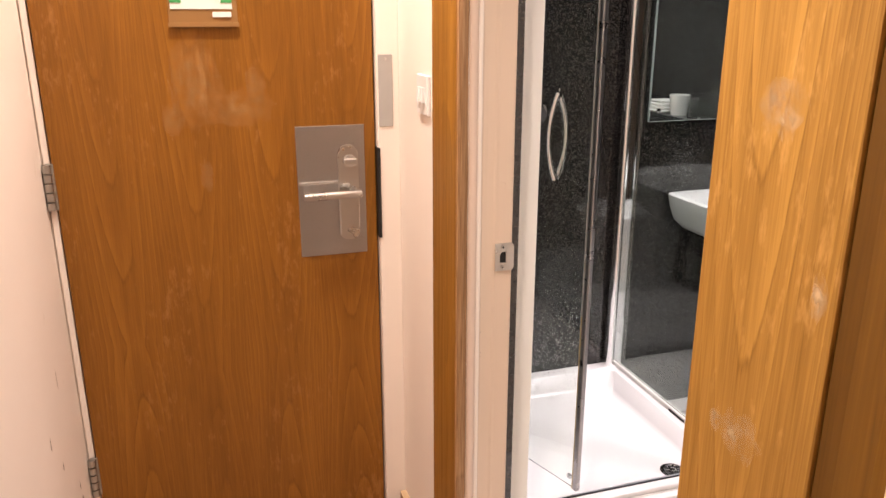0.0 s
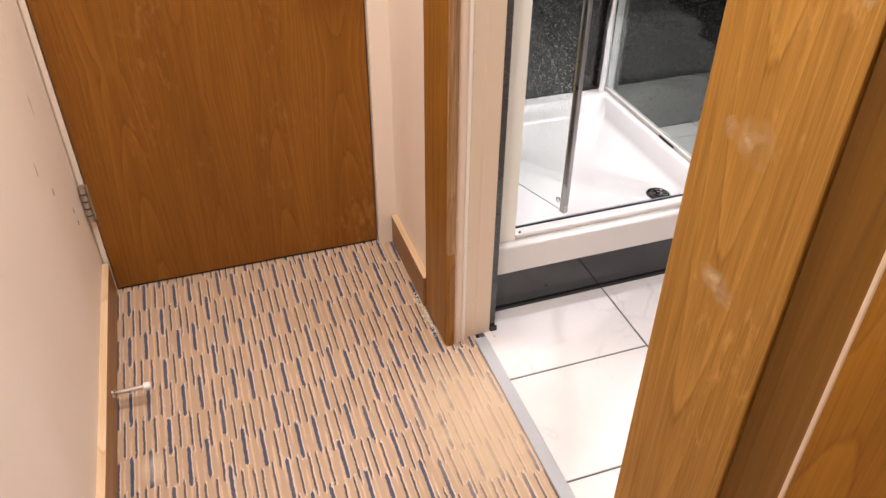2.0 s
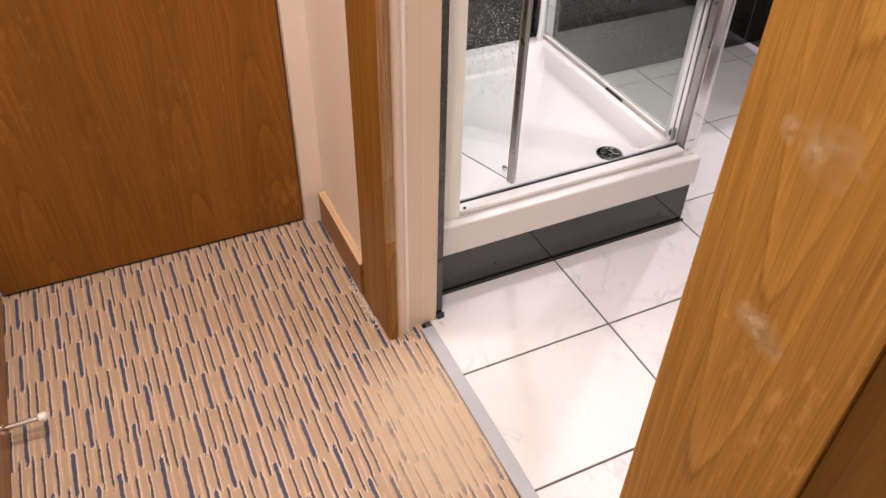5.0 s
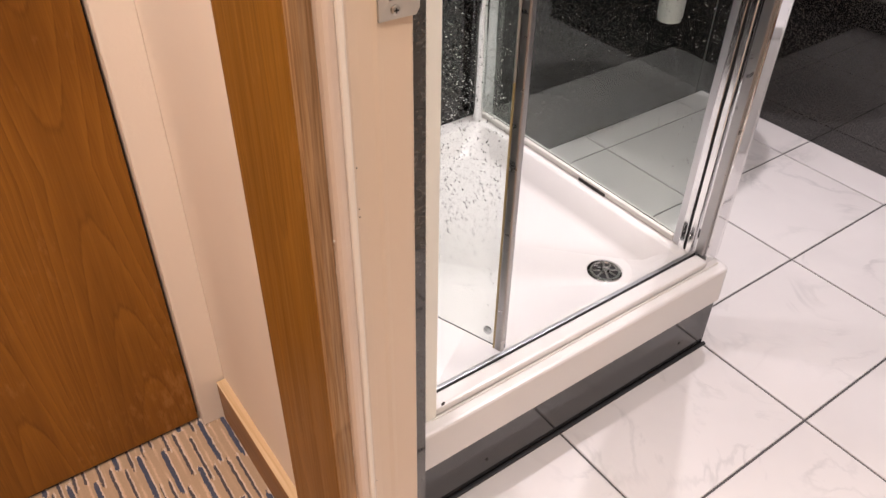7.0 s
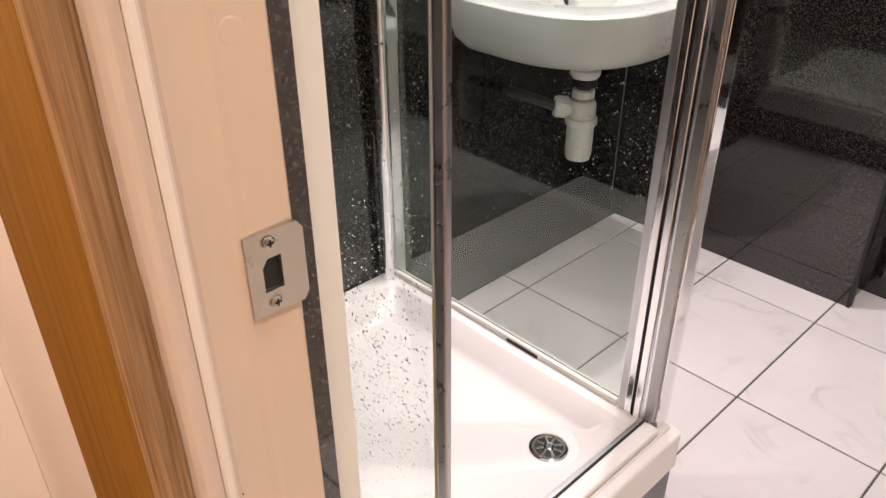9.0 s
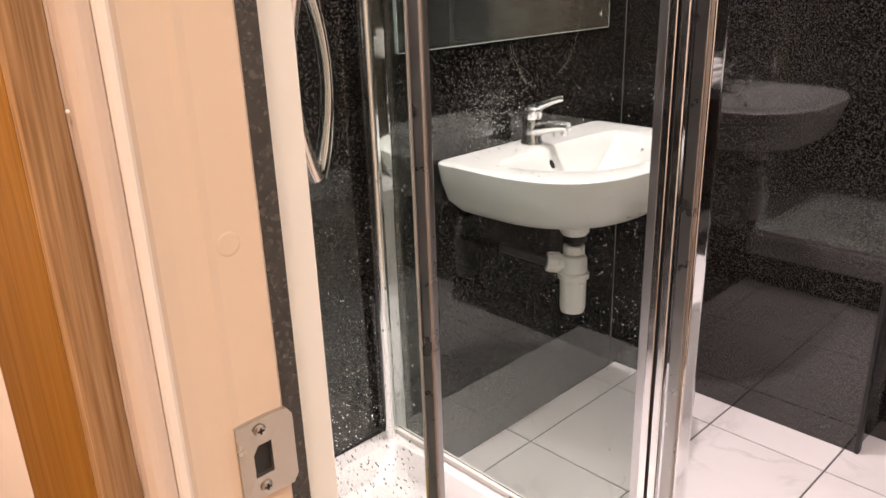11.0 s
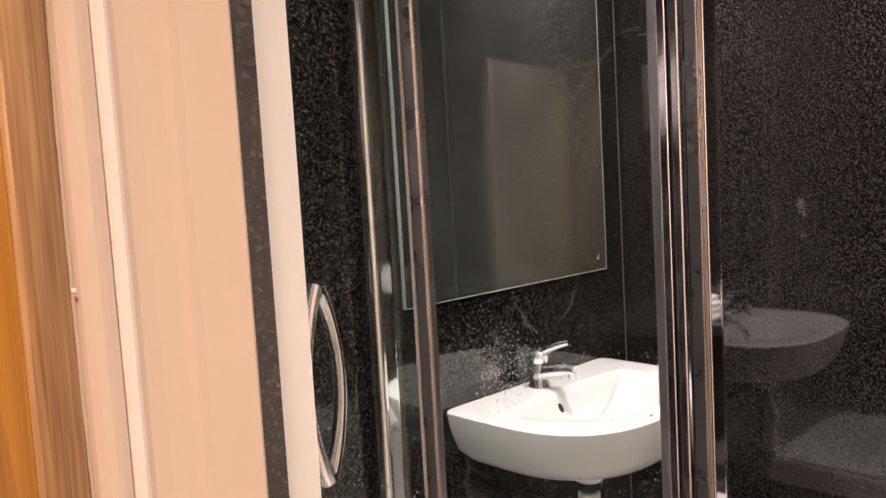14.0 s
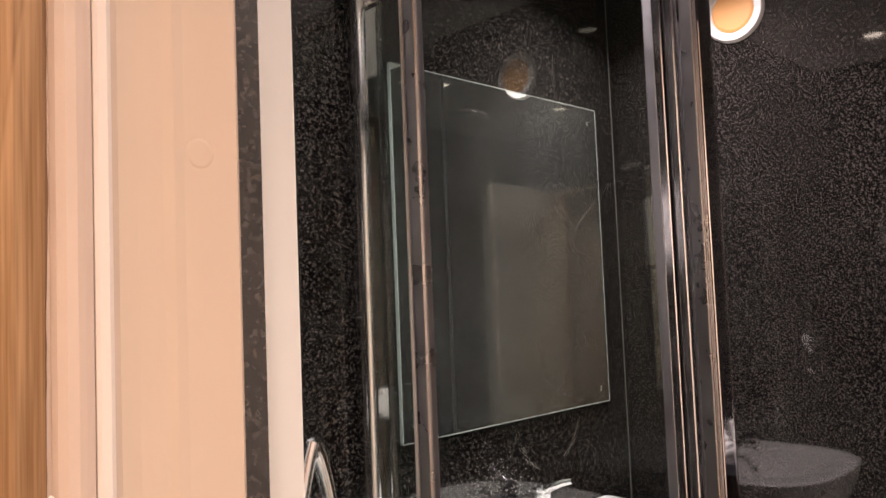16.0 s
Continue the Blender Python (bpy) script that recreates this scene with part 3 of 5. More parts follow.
# bathroom door lining, far side (facing the near side)
trim = thing("trim_far", (0.56, 1.45, 0), "wide oak architrave and cream painted door lining", "door frame", kind="structure")
part("architrave", box(RIGHT - 0.011, RIGHT + 0.0135, 1.392, 1.556, 0.0, HEAD + 0.02, 0.002), FAR_TRIM, trim)
part("worn_edge", extrude_plan([(0.502, 1.3915), (0.5035, 1.386), (0.510, 1.384), (0.523, 1.387), (0.5268, 1.393), (0.5268, 1.41), (0.502, 1.41)], 0.3003, HEAD), WORN_WOOD, trim, "chipped bare wood edge")
part("varnished_edge", extrude_plan([(0.502, 1.3915), (0.5035, 1.386), (0.510, 1.384), (0.523, 1.387), (0.5268, 1.393), (0.5268, 1.41), (0.502, 1.41)], 0.0, 0.30), FAR_TRIM, trim)


def ragged_paint():
    """Torn paint film that laps over the bare wood beside the lining."""
    rng = random.Random(31)
    bm = bmesh.new()
    rows, reach = [], 0.3
    for k in range(int(HEAD / 0.008) + 1):
        reach = min(max(reach + rng.uniform(-0.16, 0.16), 0.0), 0.75)
        lap = reach + (0.5 if rng.random() < 0.02 else 0)
        z = min(0.008 * k, HEAD)
        rows.append([bm.verts.new((0.5276, 1.3938, z)), bm.verts.new((0.5267 - 0.004 * lap, 1.3922 - 0.006 * lap, z)), bm.verts.new((0.5267 - 0.004 * lap, 1.3932 - 0.006 * lap, z))])
    for a, b in zip(rows, rows[1:]):
        for i in (0, 1):
            bm.faces.new((a[i], a[i + 1], b[i + 1], b[i]))
    return bm


part("paint_edge", ragged_paint(), BEAD_PAINT, trim, "ragged torn paint edge")
rng_chip = random.Random(12)
for _ in range(9):
    cx, cy, cr = rng_chip.uniform(0.545, 0.64), rng_chip.uniform(1.372, 1.388), rng_chip.uniform(0.0015, 0.0042)
    part("paint_crumb", scattered_crumb(cx, cy, cr, rng_chip), rng_chip.choice((JAMB_PAINT, JAMB_PAINT, MOULD)), trim, "broken paint crumb")
bead = [(0.5272, 1.41), (0.5272, 1.3945), (0.5295, 1.3912), (0.5335, 1.3895), (0.5385, 1.3900), (0.5425, 1.3918), (0.5455, 1.3940), (0.5475, 1.3958), (0.5480, 1.41)]
part("bead", extrude_plan(bead, 0.0, HEAD), BEAD_PAINT, trim, "pink-beige painted bead with dirt spots")
# narrow arris whose bright highlight is put into its colour
strip = [(0.5482, 1.41), (0.5482, 1.3958), (0.5500, 1.3945), (0.5545, 1.3945), (0.5575, 1.3975), (0.5578, 1.41)]
part("lining_edge", extrude_plan(strip, 0.0, HEAD), HIGHLIGHT_BLOB_PAINT, trim, "edge of the lining with its highlight painted in")
lining = [(0.5579, 1.41), (0.5579, 1.3985), (0.562, 1.4015), (0.572, 1.4030), (0.586, 1.4038), (0.592, 1.4031), (0.598, 1.4042), (0.630, 1.4055), (0.6328, 1.4085), (0.6328, 1.41)]
part("lining", extrude_plan(lining, 0.0, HEAD), JAMB_PAINT, trim, "cream painted flat door lining")

for dx, dz in ((0.6072, 1.498), (0.6072, 1.120)):
    part("filler_dent", lathe([(0.0086, -0.0003), (0.0080, 0.0001), (0.0066, 0.0003), (0.0048, 0.0002), (0.001, 0.0001)], pose(dx, 1.4046, dz, 90, 0, 2.3), 28), JAMB_PAINT, trim, "painted-over filler dent", smooth=True)
for bz, br in ((1.333, 0.0028), (1.214, 0.0022), (0.735, 0.0024)):
    part("paint_blob", lathe([(0.55 * br, -0.0006), (0.42 * br, 0.0005), (0.15 * br, 0.0009)], pose(0.5255, 1.3895, bz, 90, 0, -25), 10), HIGHLIGHT_BLOB_PAINT, trim, smooth=True)

strike = thing("strike_plate", (0.616, 1.405, 0.97), "worn steel strike plate screwed to the cream lining", "strike plate")
bm = bmesh.new()
sx0, sx1, sz0, sz1, hx0, hx1, hz0, hz1 = 0.5925, 0.6345, 0.937, 0.997, 0.6025, 0.6165, 0.9545, 0.9785
ring_o = [(sx0, sz0), (hx0, sz0), (hx1, sz0), (sx1 - 0.004, sz0), (sx1, sz0 + 0.006), (sx1, hz0), (sx1, hz1), (sx1, sz1 - 0.006), (sx1 - 0.004, sz1), (hx1, sz1), (hx0, sz1), (sx0, sz1), (sx0, hz1), (sx0, hz0)]
ring_i = [(hx0, hz0), (hx0, hz0), (hx1, hz0), (hx1, hz0), (hx1, hz0), (hx1, hz0), (hx1, hz1), (hx1, hz1), (hx1, hz1), (hx1, hz1), (hx0 + 0.004, hz1), (hx0, hz1 - 0.006), (hx0, hz1 - 0.006), (hx0, hz0)]
for y0 in (1.4005,):
    vo = [bm.verts.new((x, y0 - (0.001 if x > 0.63 else 0), z)) for x, z in ring_o]
    vi = [bm.verts.new((x, y0 - 0.0008, z)) for x, z in ring_i]
    for k in range(len(vo)):
        j = (k + 1) % len(vo)
        vs = [vo[k], vo[j], vi[j], vi[k]]
        if (vs[2].co - vs[3].co).length < 1e-6:
            vs = vs[:3]
        bm.faces.new(vs)
bmesh.ops.remove_doubles(bm, verts=bm.verts, dist=1e-6)
ret = bmesh.ops.extrude_face_region(bm, geom=bm.faces[:])
bmesh.ops.translate(bm, verts=[v for v in ret["geom"] if isinstance(v, bmesh.types.BMVert)], vec=(0, 0.004, 0))
part("plate", bm, STEEL, strike)
part("latch_hole", box(hx0 - 0.001, hx1 + 0.001, 1.4038, 1.4048, hz0 - 0.001, hz1 + 0.001), BLACK, strike, "dark latch hole")
for cz in (0.9455, 0.9895):
    s = part("screw", lathe([(0.0045, 0), (0.0045, 0.0012), (0.003, 0.002)], pose(0.609, 1.3998, cz, 90), 18), STEEL, strike, smooth=True)
    part("slot", box(0.6065, 0.6115, 1.3973, 1.3979, cz - 0.0006, cz + 0.0006, bm=box(0.6084, 0.6096, 1.3973, 1.3979, cz - 0.0025, cz + 0.0025)), BLACK, s)
for nz, nx in ((0.80, 0.562), (0.752, 0.562), (0.742, 0.562), (0.30, 0.562)):
    part("nail_hole", lathe([(0.0012, 0), (0.0012, 0.0006), (0.0006, 0.001)], pose(nx, 1.4022, nz, 90), 8), MOULD, trim)

# near side of the opening, and the oak panelling next to it
near = thing("trim_near", (0.56, 0.52, 0), "wide scuffed oak architrave beside the bathroom opening", "door frame", kind="structure")
part("architrave", box(RIGHT - 0.011, RIGHT + 0.0025, 0.418, 0.5975, 0.0, HEAD + 0.02, 0.003), TRIM_WOOD, near)
part("lining", box(0.5155, 0.6328, 0.590, 0.600, 0.0, HEAD, 0.002), JAMB_PAINT, near, "cream painted lining")
part("head", box(0.505, 0.6328, 0.6005, 1.385, HEAD + 0.002, HEAD + 0.03, 0.002), JAMB_PAINT, near)
part("dark_moulding", extrude_plan([(0.5145, 0.417), (0.5145, 0.346), (0.503, 0.346), (0.508, 0.364), (0.509, 0.40), (0.5055, 0.417)], 0.0, HEAD + 0.02), DARK_WOOD, near, "darker oak moulding")
part("pale_bead", box(0.501, 0.5145, 0.3385, 0.3455, 0.0, HEAD + 0.02, 0.002), JAMB_PAINT, near, "thin cream bead")
panelling = thing("wardrobe_side", (0.51, -0.1, 0), "orange-brown veneered wardrobe panel beside the bathroom door", "wardrobe")
part("side_panel", box(0.499, 0.5145, -0.5, 0.338, 0.0, HEAD + 0.02, 0.002), WARDROBE_WOOD, panelling)
part("plinth", box(0.4945, 0.4985, -0.5, 0.337, 0.0, 0.08, 0.001), SKIRT_WOOD, panelling)

# chalky scuffs on the near architrave
def scuff(parent, x, y, z, ry, rz, seed, mat):
    rng = random.Random(seed)
    bm = bmesh.new()
    n = 18
    ring = [bm.verts.new((x, y + ry * math.cos(k * math.tau / n) * rng.uniform(0.55, 1.1), z + rz * math.sin(k * math.tau / n) * rng.uniform(0.55, 1.1))) for k in range(n)]
    bm.faces.new(ring)
    return part("scuff", bm, mat, parent, "pale rubbed scuff")


def scuff_material(name, colour, axis, strength):
    """Chalky rub mark that fades out towards its rim."""
    m, nodes, links, b = material(name, 0.7, 0, colour)
    ball, tc, mp = nodes.new("ShaderNodeTexGradient"), nodes.new("ShaderNodeTexCoord"), nodes.new("ShaderNodeMapping")
    ball.gradient_type = "SPHERICAL"
    flat = {"x": (0, 2, 2), "y": (2, 0, 2)}[axis]
    mp.inputs["Scale"].default_value = flat
    mp.inputs["Location"].default_value = tuple(-0.5 * f for f in flat)
    links.new(tc.outputs["Generated"], mp.inputs["Vector"]), links.new(mp.outputs[0], ball.inputs["Vector"])
    rub = noise_tex(nodes, links, coords(nodes, links, (1, 1, 0.45)), 110, 4, 0.7)
    blot = noise_tex(nodes, links, coords(nodes, links), 45, 3, 0.6)
    a = math_node(nodes, links, "MULTIPLY", ramp(nodes, links, ball.outputs["Fac"], [(0.05, (0, 0, 0)), (0.75, (1, 1, 1))]), ramp(nodes, links, rub, [(0.22, (0.45 * strength,) * 3), (0.75, (strength,) * 3)]))
    a = math_node(nodes, links, "MULTIPLY", a, ramp(nodes, links, blot, [(0.38, (0.15,) * 3), (0.62, (1, 1, 1))]))
    links.new(a, b.inputs["Alpha"])
    return m


SCUFF = scuff_material("chalky_scuff", (0.76, 0.56, 0.33), "x", 0.85)
DOOR_SCUFF = scuff_material("rubbed_veneer", (0.62, 0.36, 0.14), "y", 0.42)


def door_rub(x, z, wx, wz, seed):
    rng = random.Random(seed)
    bm = bmesh.new()
    n = 22
    bm.faces.new([bm.verts.new((x + wx * math.cos(k * math.tau / n) * rng.uniform(0.7, 1.1), 1.8994, z + wz * math.sin(k * math.tau / n) * rng.uniform(0.7, 1.1))) for k in range(n)])
    part("rub_mark", bm, DOOR_SCUFF, door, "pale rubbed patch")


for k, (rx, rz, wx, wz) in enumerate(((0.02, 1.30, 0.07, 0.13), (0.12, 1.24, 0.10, 0.06), (-0.04, 1.22, 0.03, 0.05), (0.16, 1.30, 0.03, 0.06), (0.03, 1.08, 0.02, 0.05))):
    door_rub(rx, rz, wx, wz, k)
for sy, sz, wy, wz in ((0.506, 1.386, 0.034, 0.036), (0.514, 1.394, 0.020, 0.020), (0.515, 0.897, 0.040, 0.022), (0.495, 0.890, 0.020, 0.024), (0.437, 1.237, 0.013, 0.028), (0.508, 1.066, 0.036, 0.034), (0.546, 1.066, 0.012, 0.018)):
    scuff(near, RIGHT - 0.0116, sy, sz, wy, wz, int(sz * 1000), SCUFF)

wall_marks = thing("wall_scuff", (LEFT, 1.7, 0.4), "dark scuff marks on the cream corridor wall", "scuff", kind="structure")
for sy, sz, wy, wz in ((1.55, 0.60, 0.003, 0.020), (1.63, 0.50, 0.004, 0.012), (1.77, 0.36, 0.004, 0.014), (1.78, 0.32, 0.006, 0.010), (1.70, 0.68, 0.002, 0.03)):
    scuff(wall_marks, LEFT + 0.0006, sy, sz, wy, wz, int(sz * 1000), MARK)


def lint(n, seed):
    """Loose fluff and grit that gathers along the foot of the architrave."""
    rng = random.Random(seed)
    verts, faces = [], []
    for _ in range(n):
        y = rng.uniform(1.43, 1.62)
        x = 0.499 - abs(rng.gauss(0, 0.008)) - (0.004 if y < 1.556 else 0.001)
        w, l, a = rng.uniform(0.0006, 0.0016), rng.uniform(0.0012, 0.0045), rng.uniform(0, math.pi)
        b = len(verts)
        for u, v, h in ((-l, -w, 0), (l, -w * 0.6, 0), (l * 0.8, w, 0), (-l * 0.7, w * 0.8, 0), (0, 0, 0.0018)):
            verts.append((x + u * math.cos(a) - v * math.sin(a), y + u * math.sin(a) + v * math.cos(a), 0.0006 + h))
        faces += [(b, b + 1, b + 4), (b + 1, b + 2, b + 4), (b + 2, b + 3, b + 4), (b + 3, b, b + 4)]
    mesh = bpy.data.meshes.new("carpet_lint")
    mesh.from_pydata(verts, [], faces)
    mesh.materials.append(PAPER)
    return tagged(new("carpet_lint", mesh), "pale grey lint on the carpet by the architrave", "lint", kind="stuff")


lint(110, 8)

# threshold strip
structure("threshold_strip", box(0.582, 0.614, 0.6005, 1.386, -0.002, 0.005, 0.002), STRIP, "grey threshold strip between carpet and tiles", "threshold")

# doorstop on the left skirting
stop = thing("door_stop", (LEFT + 0.018, 1.43, 0.05), "chrome skirting door stop with white rubber tip", "door stop")
part("rose", lathe([(0.012, 0), (0.011, 0.004), (0.006, 0.005)], pose(LEFT + 0.018, 1.435, 0.05, 0, 90)), CHROME, stop, smooth=True)
part("rod", rod((LEFT + 0.02, 1.435, 0.05), (-0.247, 1.435, 0.05), 0.006), CHROME, stop, smooth=True)
part("tip", lathe([(0.006, 0), (0.010, 0.002), (0.010, 0.013), (0.007, 0.017)], pose(-0.247, 1.435, 0.05, 0, 90)), WHITE_PLASTIC, stop, "white rubber tip", smooth=True)

# ---------------------------------------------------------------- bathroom shell
sub = box(0.600, 2.62, BATH_Y0 - 0.1, BATH_Y1 + 0.1, -0.06, -0.003)
bath_floor = structure("floor_bathroom", sub, GROUT, "white marble-effect floor tiles with dark grout", "floor")
structure("wall_shower_left", box(0.6335, BATH_X0, 1.4095, BATH_Y1, 0.0, CEIL), PANEL, "black speckled gloss wall panel", "wall panel")
structure("wall_near_left", box(0.6335, BATH_X0, BATH_Y0, 0.5995, 0.0, CEIL), PANEL, "black speckled gloss wall panel", "wall panel")
structure("wall_over_left", box(0.6335, BATH_X0, 0.5995, 1.4095, HEAD + 0.03, CEIL), PANEL, "black speckled gloss wall panel", "wall panel")
structure("wall_back", box(0.6335, 2.62, BATH_Y1, BATH_Y1 + 0.1, 0.0, CEIL), PANEL, "black speckled gloss wall panel behind the basin", "wall panel")
structure("wall_boxing", extrude_plan([(BOX_BACK, BATH_Y1), (BATH_X1, BOX_Y), (2.52, BOX_Y), (2.52, BATH_Y1)], 0.0, CEIL), PANEL, "boxed-out black speckled gloss wall", "wall panel")
structure("wall_right_bathroom", box(2.52, 2.62, BATH_Y0, BATH_Y1, 0.0, CEIL), PANEL, "black speckled gloss wall panel", "wall panel")
structure("wall_front_bathroom", box(0.6335, 2.62, BATH_Y0 - 0.1, BATH_Y0, 0.0, CEIL), PANEL, "black speckled gloss wall panel", "wall panel")
structure("corner_trim", box(BATH_X1 - 0.004, BATH_X1 + 0.02, 1.508, 1.5195, 0.0, CEIL, 0.002), BLACK, "black corner trim on the boxed wall", "trim")

structure("panel_foot", box(0.634, 0.652, 1.402, 1.4085, 0.0, 0.016, 0.001), BLACK, "black sealant lump at the foot of the panel", "sealant")

# bathroom door, swung into the room
bdoor = thing("door_2", (0.66, 0.628, 0), "cream painted bathroom door standing open", "door", kind="structure")
leaf = turned(box(0, 0.745, -0.038, 0.0, 0.006, HEAD - 0.006, 0.002), pose(0.652, 0.648, 0, 0, 0, 9))
part("leaf", leaf, LEAF_PAINT, bdoor)
part("lever", turned(tube([(0.70, 0.0, 1.0), (0.70, 0.05, 1.0), (0.68, 0.055, 1.0), (0.58, 0.055, 1.0)], 0.009, 12), pose(0.652, 0.648, 0, 0, 0, 9)), STEEL, bdoor, smooth=True)

# ---------------------------------------------------------------- shower
TX0, TX1, TY0, TY1 = 0.6495, 1.444, 1.478, 2.281
structure("shower_plinth", box(0.6495, 1.427, 1.4805, 2.28, 0.0, 0.1235, 0.001), PLINTH, "glossy black plinth under the shower tray", "plinth")
structure("plinth_seal", box(0.650, 1.432, 1.4725, 1.480, 0.0, 0.0065, 0.002), BLACK, "black sealant line along the plinth", "sealant")

for hx in (0.83, 1.34):
    structure("plinth_screw", lathe([(0.0028, 0), (0.0028, 0.0008), (0.0015, 0.001)], pose(hx, 1.4800, 0.050, 90), 10), MOULD, "small dark screw hole in the black plinth", "screw")


def tray():
    bm = bmesh.new()

    def ring(x0, x1, y0, y1, z, r, n=6):
        out = []
        for cx, cy, a0 in ((x1 - r, y1 - r, 0), (x0 + r, y1 - r, 90), (x0 + r, y0 + r, 180), (x1 - r, y0 + r, 270)):
            for k in range(n):
                a = radians(a0 + 90 * k / (n - 1))
                out.append(bm.verts.new((cx + r * math.cos(a), cy + r * math.sin(a), z)))
        return out
    rings = [ring(TX0 + 0.01, TX1 - 0.01, TY0 + 0.01, TY1 - 0.01, 0.124, 0.006), ring(TX0, TX1, TY0, TY1, 0.126, 0.010), ring(TX0, TX1, TY0, TY1, 0.206, 0.012), ring(TX0 + 0.002, TX1 - 0.002, TY0 + 0.002, TY1 - 0.002, 0.210, 0.012),
             ring(TX0 + 0.006, TX1 - 0.006, TY0 + 0.006, TY1 - 0.006, 0.2115, 0.012), ring(TX0 + 0.05, TX1 - 0.052, TY0 + 0.075, TY1 - 0.045, 0.2115, 0.02),
             ring(TX0 + 0.056, TX1 - 0.058, TY0 + 0.081, TY1 - 0.051, 0.207, 0.03), ring(TX0 + 0.075, TX1 - 0.082, TY0 + 0.101, TY1 - 0.072, 0.165, 0.05), ring(TX0 + 0.095, TX1 - 0.105, TY0 + 0.124, TY1 - 0.095, 0.155, 0.06), ring(TX0 + 0.25, TX1 - 0.25, TY0 + 0.25, TY1 - 0.25, 0.150, 0.1)]
    for a, b in zip(rings, rings[1:]):
        n = len(a)
        for k in range(n):
            bm.faces.new((a[k], a[(k + 1) % n], b[(k + 1) % n], b[k]))
    bm.faces.new(rings[0][::-1]), bm.faces.new(rings[-1])
    return bm


shower_tray = thing("shower_tray", (1.05, 1.89, 0.12), "white acrylic shower tray with a raised lip", "shower tray")
part("body", tray(), ACRYLIC, shower_tray, smooth=True)
for cx, cy, cz in ((0.746, 1.5025, 0.2368),):
    part("screw_hole", lathe([(0.004, 0), (0.004, 0.0008), (0.002, 0.001)], pose(cx, cy, cz, 90), 10), BLACK, shower_tray)

drain = thing("drain", (1.278, 1.657, 0.152), "round chrome shower waste with a slotted grate", "drain")
DM = pose(1.278, 1.657, 0.1535)
part("rim", lathe([(0.038, 0), (0.038, 0.002), (0.035, 0.004), (0.0275, 0.0035), (0.026, 0.001)], DM, 36), CHROME, drain, smooth=True)
part("cup", lathe([(0.0265, 0.0012), (0.026, 0.0018), (0.001, 0.0018)], DM, 30), BLACK, drain, "dark drain opening")
for k in range(4):
    part("spoke", turned(box(-0.0265, 0.0265, -0.0028, 0.0028, 0.002, 0.0045, 0.0008), DM @ pose(0, 0, 0, 0, 0, 45 * k + 12)), CHROME, drain)
part("hub", lathe([(0.010, 0.002), (0.010, 0.005), (0.006, 0.006)], DM, 20), CHROME, drain, smooth=True)

# shower enclosure
GX = 1.420              # plane of the fixed side glass
ZT = 2.03               # top of the glass
enc = thing("shower_enclosure", (1.06, 1.54, 0.21), "chrome framed glass shower enclosure with a folding door", "shower enclosure")
prof = part("wall_profile", box(0.649, 0.7335, 1.502, 1.540, 0.212, ZT, 0.002), WHITE_COAT, enc, "white coated wall profile", smooth=True)
part("profile_gasket", box(0.7338, 0.7362, 1.512, 1.530, 0.2305, ZT, 0.0006), BLACK, prof, "black rubber gasket")
track = part("bottom_track", box(0.7342, 1.399, 1.503, 1.534, 0.212, 0.229, 0.005), ACRYLIC, enc, "white threshold rail")
part("track_seal", box(0.7385, 1.398, 1.5345, 1.5368, 0.212, 0.2305, 0.0008), BLACK, track, "dark rubber track seal")
part("track_rail", box(0.7385, 1.398, 1.5372, 1.546, 0.212, 0.228, 0.002), ALU, track, "polished inner rail")
part("front_bead", box(0.7225, 1.43, 1.4985, 1.5025, 0.212, 0.2145, 0.001), SEALANT, track, "stained sealant bead")
part("top_track", box(0.722, 1.40, 1.512, 1.552, ZT - 0.005, ZT + 0.035, 0.004), CHROME, enc, "polished top rail")
part("side_top_rail", box(GX - 0.014, GX + 0.014, 1.602, 2.26, ZT - 0.005, ZT + 0.030, 0.004), CHROME, enc, "polished top rail")
# corner post: square-edged bars with grooves between them
post = part("corner_post", box(1.404, 1.434, 1.512, 1.546, 0.212, ZT + 0.035, 0.0016, 2), CHROME, enc, "polished corner post", smooth=True)
part("ridge", box(1.4022, 1.4038, 1.5285, 1.5305, 0.212, ZT + 0.03, 0.0005), POST_METAL, post)
part("outer_bar", box(1.4345, 1.4505, 1.5155, 1.5385, 0.212, ZT + 0.035, 0.0035, 3), POST_METAL, post, smooth=True)
part("inner_rib", box(1.3985, 1.4115, 1.548, 1.5615, 0.212, ZT + 0.03, 0.0022, 3), POST_METAL, post, smooth=True)
part("groove_strip", box(1.406, 1.412, 1.5625, 1.5685, 0.214, ZT, 0.001), BLACK, post, "dark groove")
part("side_channel", box(1.402, 1.434, 1.569, 1.583, 0.212, ZT + 0.03, 0.0018, 2), POST_METAL, post, smooth=True)
part("glass_channel", box(1.408, 1.432, 1.5835, 1.602, 0.212, ZT + 0.03, 0.003), ALU, post, "worn silver glass channel")
part("magnet_strip", box(1.397, 1.4035, 1.518, 1.538, 0.232, ZT - 0.006, 0.002), SEAL, post, "grey magnetic strip")
part("wall_channel", box(1.396, 1.444, 2.246, 2.2815, 0.212, ZT + 0.03, 0.005), CHROME, enc, "polished wall channel", smooth=True)
part("channel_bar", rod((1.394, 2.252, 0.212), (1.394, 2.252, ZT + 0.03), 0.0155, seg=28), POST_METAL, enc, smooth=True)
side = part("side_glass", box(GX - 0.003, GX + 0.003, 1.5905, 2.262, 0.226, ZT), SIDE_GLASS, enc, "clear fixed glass panel with water drops")
side.visible_shadow = False
